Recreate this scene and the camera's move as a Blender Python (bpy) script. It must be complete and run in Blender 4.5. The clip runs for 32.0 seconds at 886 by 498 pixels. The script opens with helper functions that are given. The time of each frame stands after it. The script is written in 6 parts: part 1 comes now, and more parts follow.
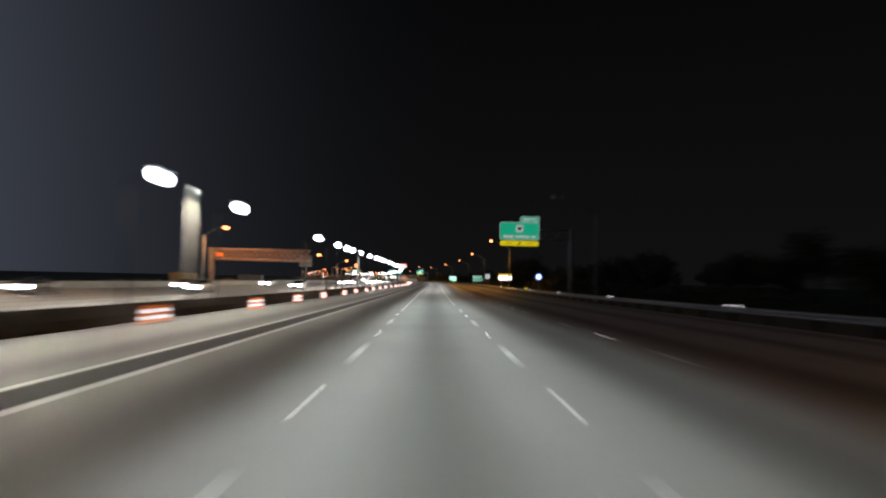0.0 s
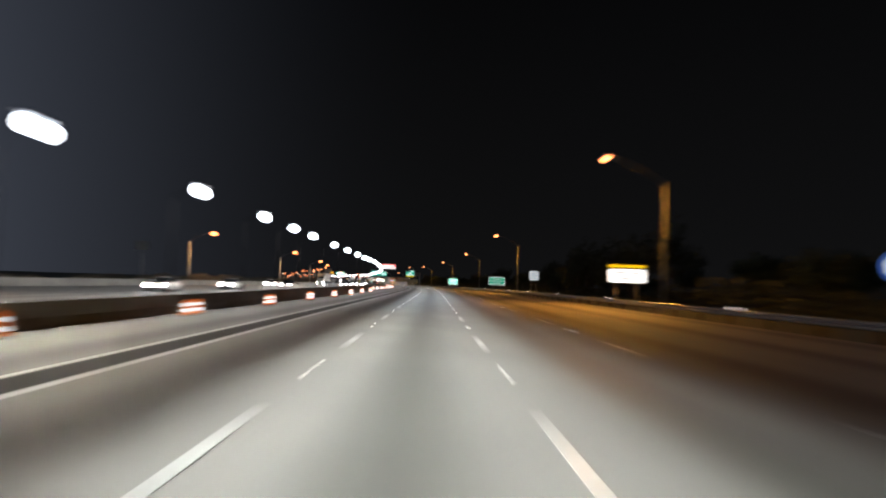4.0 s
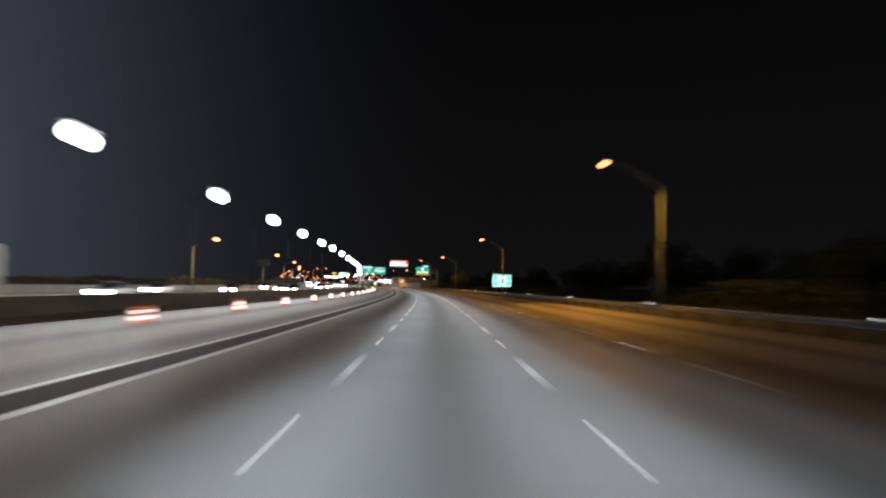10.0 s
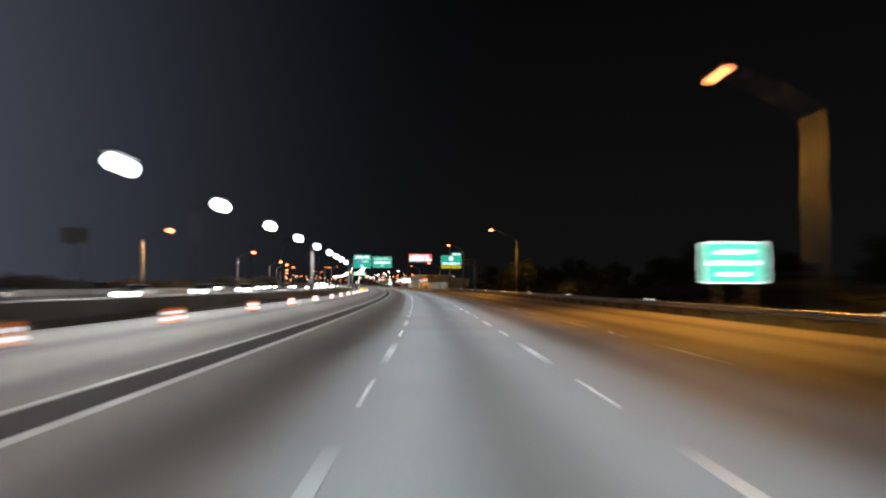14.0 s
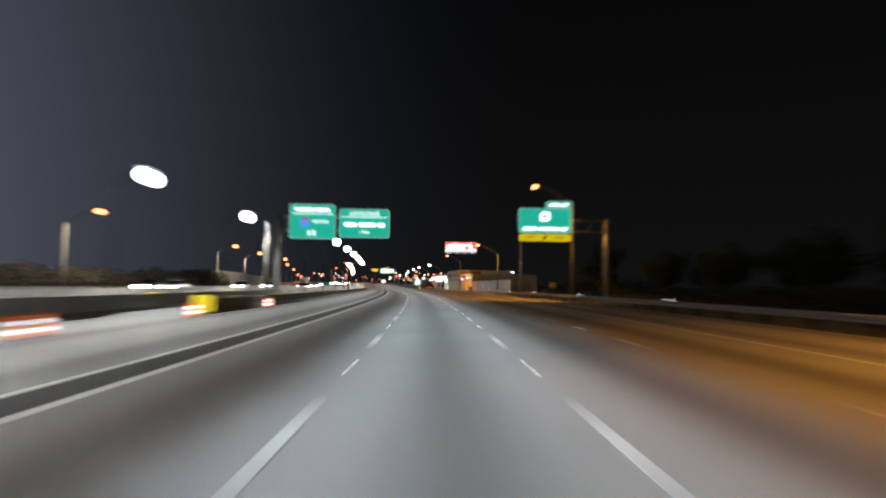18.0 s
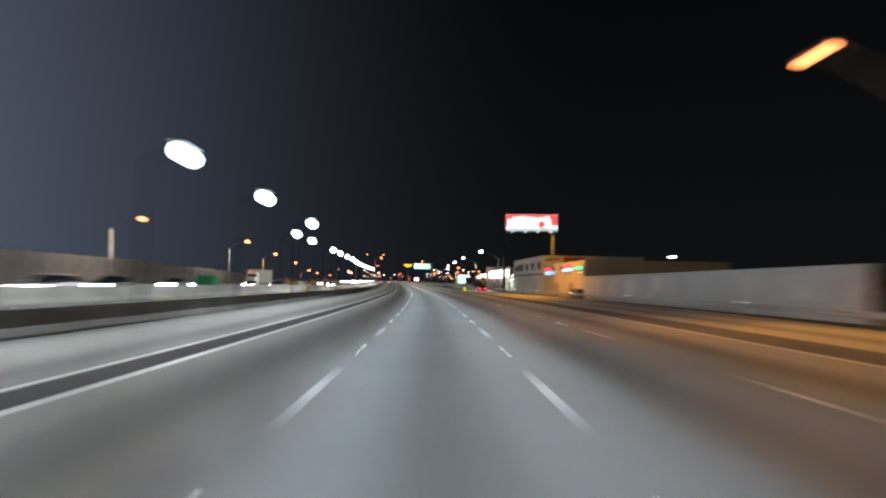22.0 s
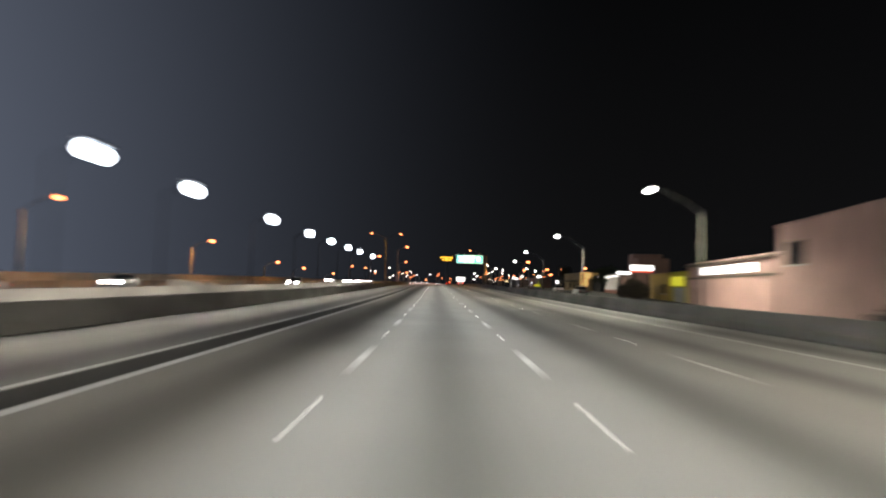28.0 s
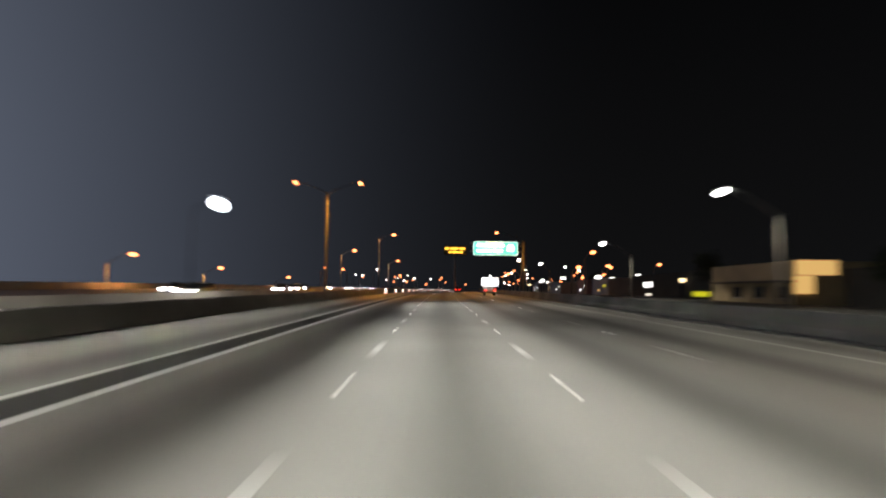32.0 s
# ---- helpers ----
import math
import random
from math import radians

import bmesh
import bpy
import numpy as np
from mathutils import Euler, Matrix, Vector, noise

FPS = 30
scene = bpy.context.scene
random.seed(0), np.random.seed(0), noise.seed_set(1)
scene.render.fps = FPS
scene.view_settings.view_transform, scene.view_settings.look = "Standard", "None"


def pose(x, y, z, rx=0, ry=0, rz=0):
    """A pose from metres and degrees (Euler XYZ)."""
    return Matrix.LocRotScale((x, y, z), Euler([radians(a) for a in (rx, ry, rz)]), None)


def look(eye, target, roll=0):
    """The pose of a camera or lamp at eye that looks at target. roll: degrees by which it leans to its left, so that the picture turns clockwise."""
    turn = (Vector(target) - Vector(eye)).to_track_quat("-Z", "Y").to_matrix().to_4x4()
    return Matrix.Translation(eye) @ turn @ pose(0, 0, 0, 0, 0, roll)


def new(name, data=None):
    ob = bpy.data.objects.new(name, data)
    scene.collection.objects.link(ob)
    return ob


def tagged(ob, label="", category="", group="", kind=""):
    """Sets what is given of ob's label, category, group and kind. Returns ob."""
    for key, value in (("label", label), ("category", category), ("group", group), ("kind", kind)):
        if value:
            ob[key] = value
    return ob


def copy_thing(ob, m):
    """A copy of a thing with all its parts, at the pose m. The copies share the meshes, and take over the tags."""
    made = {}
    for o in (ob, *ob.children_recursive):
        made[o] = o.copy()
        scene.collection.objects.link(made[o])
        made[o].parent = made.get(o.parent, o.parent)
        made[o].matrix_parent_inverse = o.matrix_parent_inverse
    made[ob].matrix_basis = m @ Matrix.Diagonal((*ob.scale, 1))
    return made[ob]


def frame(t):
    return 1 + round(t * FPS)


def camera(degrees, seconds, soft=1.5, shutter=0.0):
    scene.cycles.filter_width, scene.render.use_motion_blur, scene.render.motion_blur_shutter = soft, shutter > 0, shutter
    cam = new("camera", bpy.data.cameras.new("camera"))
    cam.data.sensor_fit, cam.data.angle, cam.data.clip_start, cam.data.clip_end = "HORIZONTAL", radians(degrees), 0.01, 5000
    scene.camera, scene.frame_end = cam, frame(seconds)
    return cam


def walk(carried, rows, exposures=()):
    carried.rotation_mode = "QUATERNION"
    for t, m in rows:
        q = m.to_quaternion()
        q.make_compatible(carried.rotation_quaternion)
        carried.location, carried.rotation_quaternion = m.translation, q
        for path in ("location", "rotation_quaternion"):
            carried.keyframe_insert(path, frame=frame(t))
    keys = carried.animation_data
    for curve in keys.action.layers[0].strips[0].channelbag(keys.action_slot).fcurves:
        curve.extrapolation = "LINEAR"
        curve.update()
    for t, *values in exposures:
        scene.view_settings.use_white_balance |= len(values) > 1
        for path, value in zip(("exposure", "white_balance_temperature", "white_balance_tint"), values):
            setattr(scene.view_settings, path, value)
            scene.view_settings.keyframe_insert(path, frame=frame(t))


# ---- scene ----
# Night drive on an urban freeway: road stations s (metres along the lane) and offsets d (metres to the right).

# -- camera and its way --
cam = camera(68.47, 32.0, soft=2.2, shutter=2.6)
ROWS = [
    (0.0, -0.088, 0.000, 1.611, 92.692, -1.237, -1.081),
    (0.5, 0.019, 15.145, 1.504, 92.682, -1.164, -1.271),
    (1.0, 0.124, 30.208, 1.409, 92.661, -1.091, -1.414),
    (1.5, 0.234, 45.187, 1.325, 93.037, -1.058, -1.421),
    (2.0, 0.361, 60.085, 1.254, 92.895, -1.025, -1.349),
    (2.5, 0.411, 74.899, 1.196, 92.765, -0.998, -1.513),
    (3.0, 0.486, 89.631, 1.154, 92.872, -0.970, -1.460),
    (3.5, 0.579, 104.280, 1.126, 92.992, -1.365, -1.618),
    (4.0, 0.700, 118.847, 1.112, 93.070, -1.759, -1.635),
    (4.5, 0.801, 133.383, 1.114, 93.148, -0.502, -1.674),
    (5.0, 0.931, 147.940, 1.126, 93.188, 0.756, -1.783),
    (5.5, 1.097, 162.518, 1.136, 93.197, 0.188, -1.899),
    (6.0, 1.275, 177.116, 1.143, 93.252, -0.380, -1.913),
    (6.5, 1.555, 191.735, 1.146, 93.202, -0.325, -2.001),
    (7.0, 1.822, 206.375, 1.147, 93.304, -0.269, -1.787),
    (7.5, 2.039, 221.037, 1.144, 93.323, -0.242, -1.620),
    (8.0, 2.222, 235.721, 1.136, 93.278, -0.214, -1.308),
    (8.5, 2.251, 250.427, 1.122, 93.215, -0.508, -0.931),
    (9.0, 2.228, 265.153, 1.102, 93.250, -0.802, -0.497),
    (9.5, 2.016, 279.898, 1.076, 93.219, -1.022, -0.069),
    (10.0, 1.732, 294.662, 1.044, 93.186, -1.242, 0.344),
    (10.5, 1.377, 309.443, 1.007, 93.121, -1.261, 0.756),
    (11.0, 0.935, 324.241, 0.971, 93.120, -1.281, 0.782),
    (11.5, 0.584, 339.059, 0.935, 93.066, -1.145, 0.908),
    (12.0, 0.135, 353.895, 0.900, 93.049, -1.010, 1.181),
    (12.5, -0.435, 368.739, 0.866, 93.038, -0.975, 1.460),
    (13.0, -1.112, 383.584, 0.832, 93.101, -0.939, 1.948),
    (13.5, -2.032, 398.420, 0.800, 93.148, -0.660, 2.424),
    (14.0, -3.064, 413.254, 0.770, 93.151, -0.380, 2.806),
    (14.5, -3.920, 428.103, 0.740, 93.153, -0.564, 3.123),
    (15.0, -4.890, 442.951, 0.713, 93.156, -0.748, 3.425),
    (15.5, -5.938, 457.801, 0.687, 93.159, -0.856, 3.805),
    (16.0, -7.100, 472.649, 0.663, 93.137, -0.965, 4.439),
    (16.5, -8.589, 487.465, 0.644, 93.203, -0.983, 5.007),
    (17.0, -10.189, 502.261, 0.628, 93.156, -1.001, 5.573),
    (17.5, -11.852, 517.041, 0.617, 93.085, -0.872, 5.981),
    (18.0, -13.622, 531.801, 0.609, 93.136, -0.742, 6.227),
    (18.5, -15.384, 546.554, 0.605, 93.095, -0.807, 6.489),
    (19.0, -17.251, 561.286, 0.596, 93.140, -0.872, 6.817),
    (19.5, -19.306, 575.985, 0.584, 93.197, -0.791, 7.424),
    (20.0, -21.466, 590.660, 0.568, 92.993, -0.710, 7.905),
    (20.5, -23.766, 605.314, 0.547, 93.036, -0.820, 8.390),
    (21.0, -26.174, 619.958, 0.523, 93.167, -0.930, 9.004),
    (21.5, -28.740, 634.583, 0.496, 92.973, -0.940, 9.483),
    (22.0, -31.413, 649.195, 0.469, 93.002, -0.950, 9.951),
    (22.5, -34.251, 663.783, 0.440, 92.994, -1.026, 10.471),
    (23.0, -37.193, 678.358, 0.411, 93.111, -1.103, 10.982),
    (23.5, -40.232, 692.920, 0.381, 93.124, -1.009, 11.430),
    (24.0, -43.369, 707.467, 0.352, 93.047, -0.914, 11.736),
    (24.5, -46.549, 722.012, 0.325, 92.977, -0.867, 11.812),
    (25.0, -49.814, 736.547, 0.302, 92.968, -0.821, 11.960),
    (25.5, -53.070, 751.092, 0.281, 93.146, -1.200, 12.212),
    (26.0, -56.395, 765.630, 0.263, 93.101, -1.579, 12.496),
    (26.5, -59.869, 780.142, 0.250, 93.073, -2.140, 12.818),
    (27.0, -63.397, 794.649, 0.250, 93.079, -2.701, 13.170),
    (27.5, -66.750, 809.207, 0.267, 93.084, -2.189, 13.491),
    (28.0, -70.148, 823.763, 0.300, 93.206, -1.676, 13.631),
    (28.5, -73.787, 838.259, 0.350, 93.311, -1.627, 13.824),
    (29.0, -77.458, 852.736, 0.415, 93.344, -1.578, 14.043),
    (29.5, -81.165, 867.193, 0.497, 93.432, -1.542, 14.097),
    (30.0, -84.890, 881.634, 0.594, 93.584, -1.507, 13.988),
    (30.5, -88.596, 896.069, 0.707, 93.640, -1.483, 13.869),
    (31.0, -92.308, 910.492, 0.836, 93.698, -1.460, 13.748),
    (31.5, -95.984, 924.912, 0.980, 93.734, -1.164, 13.811),
    (32.0, -99.652, 939.324, 1.134, 93.626, -0.869, 13.849),
]
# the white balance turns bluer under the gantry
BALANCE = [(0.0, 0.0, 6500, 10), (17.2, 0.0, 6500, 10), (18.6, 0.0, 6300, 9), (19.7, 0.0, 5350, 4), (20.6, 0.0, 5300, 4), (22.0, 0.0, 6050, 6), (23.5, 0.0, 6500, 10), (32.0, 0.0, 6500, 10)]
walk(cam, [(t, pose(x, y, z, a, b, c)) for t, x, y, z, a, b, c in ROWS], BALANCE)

# -- sky --
world = bpy.data.worlds.new("night_sky")
scene.world = world
world.use_nodes = True
wn, wl = world.node_tree.nodes, world.node_tree.links
bg = wn["Background"]
wtc = wn.new("ShaderNodeTexCoord")
wsep = wn.new("ShaderNodeSeparateXYZ")
wramp = wn.new("ShaderNodeValToRGB")
wl.new(wtc.outputs["Generated"], wsep.inputs[0])
wl.new(wsep.outputs["Z"], wramp.inputs[0])
# bluish veil added towards the left of the sky, standing in for lens glare
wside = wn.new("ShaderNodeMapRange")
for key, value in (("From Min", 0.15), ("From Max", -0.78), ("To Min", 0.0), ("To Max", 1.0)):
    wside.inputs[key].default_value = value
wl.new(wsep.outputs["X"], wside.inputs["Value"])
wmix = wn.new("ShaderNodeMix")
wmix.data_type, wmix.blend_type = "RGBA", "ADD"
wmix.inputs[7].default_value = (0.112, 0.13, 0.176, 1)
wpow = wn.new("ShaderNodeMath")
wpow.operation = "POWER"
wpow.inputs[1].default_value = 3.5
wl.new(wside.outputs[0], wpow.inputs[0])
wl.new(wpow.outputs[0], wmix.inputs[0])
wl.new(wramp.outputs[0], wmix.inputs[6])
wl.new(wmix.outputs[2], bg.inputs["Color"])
wramp.color_ramp.elements[0].position, wramp.color_ramp.elements[0].color = 0.0, (0.0068, 0.0068, 0.0072, 1)
wramp.color_ramp.elements[1].position, wramp.color_ramp.elements[1].color = 0.5, (0.0018, 0.0019, 0.0022, 1)
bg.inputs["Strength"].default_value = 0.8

# -- the road's line --
CURVE = [3.3, 1.12, -1.09, -1.43, 1.59, 3.73, 5.04, 5.15, 4.85, 4.98, 4.49, 2.52, 1.37, -0.35, -1.34, -1.97, -2.32, -2.5, -2.57, -2.59, -2.58]
GRADE = [-5.91, -8.53, -4.47, 0.95, -0.28, -2.5, -2.25, -1.7, -0.25, -1.76, -2.05, -0.96, 4.86, 10.56, 6.43, 3.34, 1.74, 0.91, 0.49, 0.28, 0.19]
KNOTS = np.arange(-100, 1501, 80.0)
STEP = 2.0
ST = np.arange(-120, 2400, STEP)
_zero = int(np.searchsorted(ST, 0))
_head = np.cumsum(np.interp(ST, KNOTS, CURVE) * np.where(ST > 1700, 0, 1) * 1e-4) * STEP
_head -= _head[_zero]
_x = np.cumsum(-np.sin(_head)) * STEP
_y = np.cumsum(np.cos(_head)) * STEP
_z = np.cumsum(np.interp(ST, KNOTS, GRADE) * 1e-3) * STEP
_x, _y, _z = _x - _x[_zero], _y - _y[_zero], _z - _z[_zero]


def heading(s):
    return float(np.interp(s, ST, _head))


def spot(s, d, z=0.0):
    """World place of station s, offset d, height z over the road."""
    a = heading(s)
    return Vector((np.interp(s, ST, _x) + d * math.cos(a), np.interp(s, ST, _y) + d * math.sin(a), np.interp(s, ST, _z) + z))


def base(s, d, z=0.0, turn=0.0):
    """Pose at a station: local x to the right of the road, local y along it."""
    return Matrix.Translation(spot(s, d, z)) @ Matrix.Rotation(heading(s) + radians(turn), 4, "Z")


def glide(s, pairs):
    return float(np.interp(s, [a for a, b in pairs], [b for a, b in pairs]))


LEFT = [(-120, -10.8), (130, -10.8), (185, -9.9), (229, -9.8), (230, -13.2), (300, -14.3), (565, -14.4), (566, -11.05), (620, -10.8), (2400, -10.85)]
RIGHT = [(-120, 15.9), (200, 15.4), (300, 14.9), (400, 14.0), (480, 14.2), (580, 15.5), (635, 15.5), (695, 19.6), (815, 19.8), (826, 13.0), (2400, 13.0)]
LANE_L, LANE_R, LANE_R2, EDGE_R, EDGE_L, EDGE_L2 = -1.71, 1.79, 5.65, 9.6, -5.02, -6.06
MARKER_PHASE, CYCLE = 8.96, 12.19
FAR_EDGE = [(-120, -43.5), (830, -43.5), (900, -54.5), (925, -57.8), (995, -60.3), (1077, -64.4), (1132, -66.8), (2400, -67)]
RAISED = [(430, 0.0), (540, 0.34), (590, 0.38), (730, 0.4), (800, 0.12), (850, 0.0)]  # the opposite carriageway climbs a little here


def opposite(s):
    return glide(s, RAISED) - 0.02


# -- lamps --
def lamp(name, kind, m, watts, colour, size=0.3, cone=None, blend=0.6):
    data = bpy.data.lights.new(name, kind)
    data.energy, data.color = watts, colour
    data.shadow_soft_size = size
    if cone:
        data.spot_size, data.spot_blend = radians(cone), blend
    ob = new(name, data)
    ob.matrix_world = m
    return ob


COOL_EARLY, COOL_LATE, COOL_LAST, SPILL_LATE = (0.92, 0.98, 0.92), (0.9, 0.97, 0.95), (0.95, 0.97, 0.87), (1.0, 0.93, 0.78)
COOL_FIRST = (0.85, 0.97, 0.95)
PALE_FAR, ORANGE_FAR = (1.0, 0.82, 0.66), (1.0, 0.42, 0.14)
COOL, SPILL, SODIUM, LEDWHITE, AMBER_FAR = (0.77, 0.95, 1.06), (0.97, 0.98, 0.95), (1.0, 0.41, 0.045), (1.0, 0.95, 0.76), (1.0, 0.55, 0.28)
FLOODS = [(s, -16.6) for s in (5, 22, 39.5, 56, 94.6, 113.2, 124.6, 132.7, 146.6, 166, 184, 197.6, 210.3, 230.5, 248.6, 267.7, 285, 301.2, 324.5, 344.2, 362.3, 379.4, 397, 412,
                                429.3, 447.2, 464.2, 481.9, 499.5, 518.5, 538, 554.5, 571, 593.5)]
FLOODS += [(s, -12.1) for s in (611, 628, 646.5, 665, 683, 699, 719.5)]
FLOODS += [(s, -16.5) for s in (735, 748, 775.5, 788.8, 806.5, 823.5, 841.5, 860.5, 873, 894, 913.3, 930.5, 950.5, 969, 997)]
RIGHT_LAMPS = [  # station, head offset, head height, kind
    (-17, 14.6, 12.6, "sodium"), (78, 14.6, 12.4, "off"), (173.6, 14.8, 12.82, "sodium"), (264.5, 14.6, 12.92, "sodium"), (350.8, 14.6, 12.82, "sodium"), (446.8, 14.5, 13.02, "sodium"),
    (539.5, 14.5, 12.72, "sodium"), (612, 13.8, 14.1, "sodium"), (675.5, 14.55, 10.8, "sodium"), (756.8, 16.7, 12.1, "sodium"),
    (831.2, 18.4, 11.0, "led"), (890.9, 19.7, 11.1, "led"), (951.3, 22.3, 10.8, "led"), (1004.3, 23.7, 10.1, "led"), (1060.6, 27.3, 9.4, "led"), (1112, 12.9, 15.3, "sodium")]
FAR_LAMPS = [(60, -47, 12.5), (150, -48.2, 13.3), (259, -46.5, 11.2), (352, -46, 11.6), (446, -46.4, 11.6), (541, -47, 12.1), (633, -48, 12.4), (723, -48, 12.4),
             (765, -48, 12.3), (840, -47.5, 13.0), (923, -54.3, 12.3), (994.3, -56.8, 10.2), (1076.5, -60.9, 7.2), (1131.6, -63.3, 6.2), (1203.7, -63.4, 4.9), (1171.5, -18.6, 19.5), (1195, -36.0, 15.3), (1295, -30.9, 15.9)]
TWIN_LAMPS = [(1046.5, -17.4, 16.9)]
LIFT = [(290, 0.0), (320, 0.45), (415, 0.35), (450, 0.0), (825, 0.0), (850, -0.45)]  # head heights follow the uneven median
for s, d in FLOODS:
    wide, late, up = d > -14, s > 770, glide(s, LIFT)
    # beam squeezed onto the driven lane, standing in for the car's headlights
    lamp("headlight_standin_beam", "SPOT", look(spot(s, d + 0.75, 7.7 + up), spot(s, 0.5, 0)) @ Matrix.Diagonal((10.0 if wide else 20.0 if 50 < s < 100 else 14.0, 1, 1, 1)),
         18500 * (0.45 if wide else 1.4 if 50 < s < 60 else 1.25 if 60 < s < 100 else 1.25 if s > 895 else 0.8 if s > 725 else 1.0), COOL_LAST if s > 895 else COOL_LATE if late else COOL_FIRST if s < 70 else COOL_EARLY if s < 160 else COOL, 0.35, 17 if wide else 11.8, 1.0)
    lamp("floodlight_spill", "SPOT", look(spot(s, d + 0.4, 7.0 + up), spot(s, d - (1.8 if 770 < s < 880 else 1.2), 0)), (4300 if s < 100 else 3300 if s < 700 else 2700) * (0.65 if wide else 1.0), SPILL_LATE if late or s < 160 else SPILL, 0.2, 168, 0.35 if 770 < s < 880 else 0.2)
    # extra throw added from these heads to brighten the right-hand walls and lanes
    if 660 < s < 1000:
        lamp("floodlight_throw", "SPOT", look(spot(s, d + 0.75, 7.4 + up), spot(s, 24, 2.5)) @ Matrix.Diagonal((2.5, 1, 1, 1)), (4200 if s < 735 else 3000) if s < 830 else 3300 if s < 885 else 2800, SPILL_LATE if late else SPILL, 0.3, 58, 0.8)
for s, d, z, kind in RIGHT_LAMPS:
    if kind == "sodium":
        lamp("street_lamp_beam", "SPOT", look(spot(s, d - 0.1, z - 0.7), spot(s, d + 2.4, 0)), {612: 8500, 675.5: 4600, 756.8: 12500, 1112: 9000}.get(s, 8800), SODIUM, 0.25, 150, 0.8)
        for way in {539.5: (-31, 42), 612: (31,)}.get(s, (-31, 31)):
            lamp("street_lamp_throw", "SPOT", look(spot(s, d - 0.1, z - 0.7), spot(s + way, d - 3.5 if s < 700 else d + 5.0, 0 if s < 700 else 2.0)), (6200 if way < 0 or s > 500 else 3600) if s < 640 else 3000 if s < 700 else 9000, SODIUM, 0.25, 84, 1.0)
    elif kind == "led":
        lamp("street_lamp_beam", "SPOT", look(spot(s, d - 0.1, z - 0.6), spot(s, d - 0.6, 0)), 17000 * (1.0 if s < 900 else 0.85 if s < 960 else 0.45), LEDWHITE, 0.25, 154, 0.3)
for s, d, z in FAR_LAMPS:
    lamp("far_street_lamp_beam", "SPOT", look(spot(s, d + 0.2, z - 0.7), spot(s, d + 0.2, 0)), 16000 if s < 900 else 10000, AMBER_FAR if s < 600 else PALE_FAR if s < 900 else ORANGE_FAR, 0.25, 168, 0.2)
for s, d, z in TWIN_LAMPS:
    for e in (-4.9, 4.9):
        lamp("twin_street_lamp_beam", "SPOT", look(spot(s, d + e, z - 0.5), spot(s, d + e, 0)), 6500, SODIUM, 0.25, 150, 0.5)


# -- materials --
def nodes_of(m):
    m.use_nodes = True
    return m.node_tree.nodes, m.node_tree.links, m.node_tree.nodes["Principled BSDF"]


def surface(name, colour, rough=0.7, metal=0.0, vary=0.25, scale=6.0, fine=60.0, bump=0.15, dirt=None, uv=False):
    """A surface with stains at a coarse and grain at a fine scale, sizes in metres."""
    m = bpy.data.materials.new(name)
    n, l, b = nodes_of(m)
    tc = n.new("ShaderNodeTexCoord")
    src = tc.outputs["UV" if uv else "Object"]
    n1, n2 = n.new("ShaderNodeTexNoise"), n.new("ShaderNodeTexNoise")
    n1.inputs["Scale"].default_value, n2.inputs["Scale"].default_value = scale / 10, fine / 10
    n1.inputs["Detail"].default_value = 5
    l.new(src, n1.inputs["Vector"]), l.new(src, n2.inputs["Vector"])
    mixa = n.new("ShaderNodeMix")
    mixa.data_type = "RGBA"
    dark = dirt or tuple(c * (1 - vary) for c in colour)
    mixa.inputs[6].default_value = (*dark, 1)
    mixa.inputs[7].default_value = (*(min(1, c * (1 + vary * 0.4)) for c in colour), 1)
    ramp = n.new("ShaderNodeMapRange")
    ramp.inputs["From Min"].default_value, ramp.inputs["From Max"].default_value = 0.3, 0.68
    l.new(n1.outputs["Fac"], ramp.inputs["Value"])
    l.new(ramp.outputs[0], mixa.inputs[0])
    mixb = n.new("ShaderNodeMix")
    mixb.data_type, mixb.blend_type = "RGBA", "MULTIPLY"
    mixb.inputs[0].default_value = vary * 1.2
    l.new(mixa.outputs[2], mixb.inputs[6]), l.new(n2.outputs["Color"], mixb.inputs[7])
    l.new(mixb.outputs[2], b.inputs["Base Color"])
    b.inputs["Roughness"].default_value, b.inputs["Metallic"].default_value = rough, metal
    if bump:
        bp = n.new("ShaderNodeBump")
        bp.inputs["Strength"].default_value = bump
        bp.inputs["Distance"].default_value = 0.02
        l.new(n2.outputs["Fac"], bp.inputs["Height"]), l.new(bp.outputs[0], b.inputs["Normal"])
    return m


def glowing(name, colour, strength, rough=0.4):
    m = bpy.data.materials.new(name)
    n, l, b = nodes_of(m)
    b.inputs["Base Color"].default_value = (*colour, 1)
    b.inputs["Roughness"].default_value = rough
    b.inputs["Emission Color"].default_value = (*colour, 1)
    b.inputs["Emission Strength"].default_value = strength
    return m


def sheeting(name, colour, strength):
    """Reflective sign sheeting or paint, its returned headlight light imitated by its own glow."""
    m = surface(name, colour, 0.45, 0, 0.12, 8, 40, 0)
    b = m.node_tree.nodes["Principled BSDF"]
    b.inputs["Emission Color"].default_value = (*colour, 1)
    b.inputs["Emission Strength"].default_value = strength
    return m


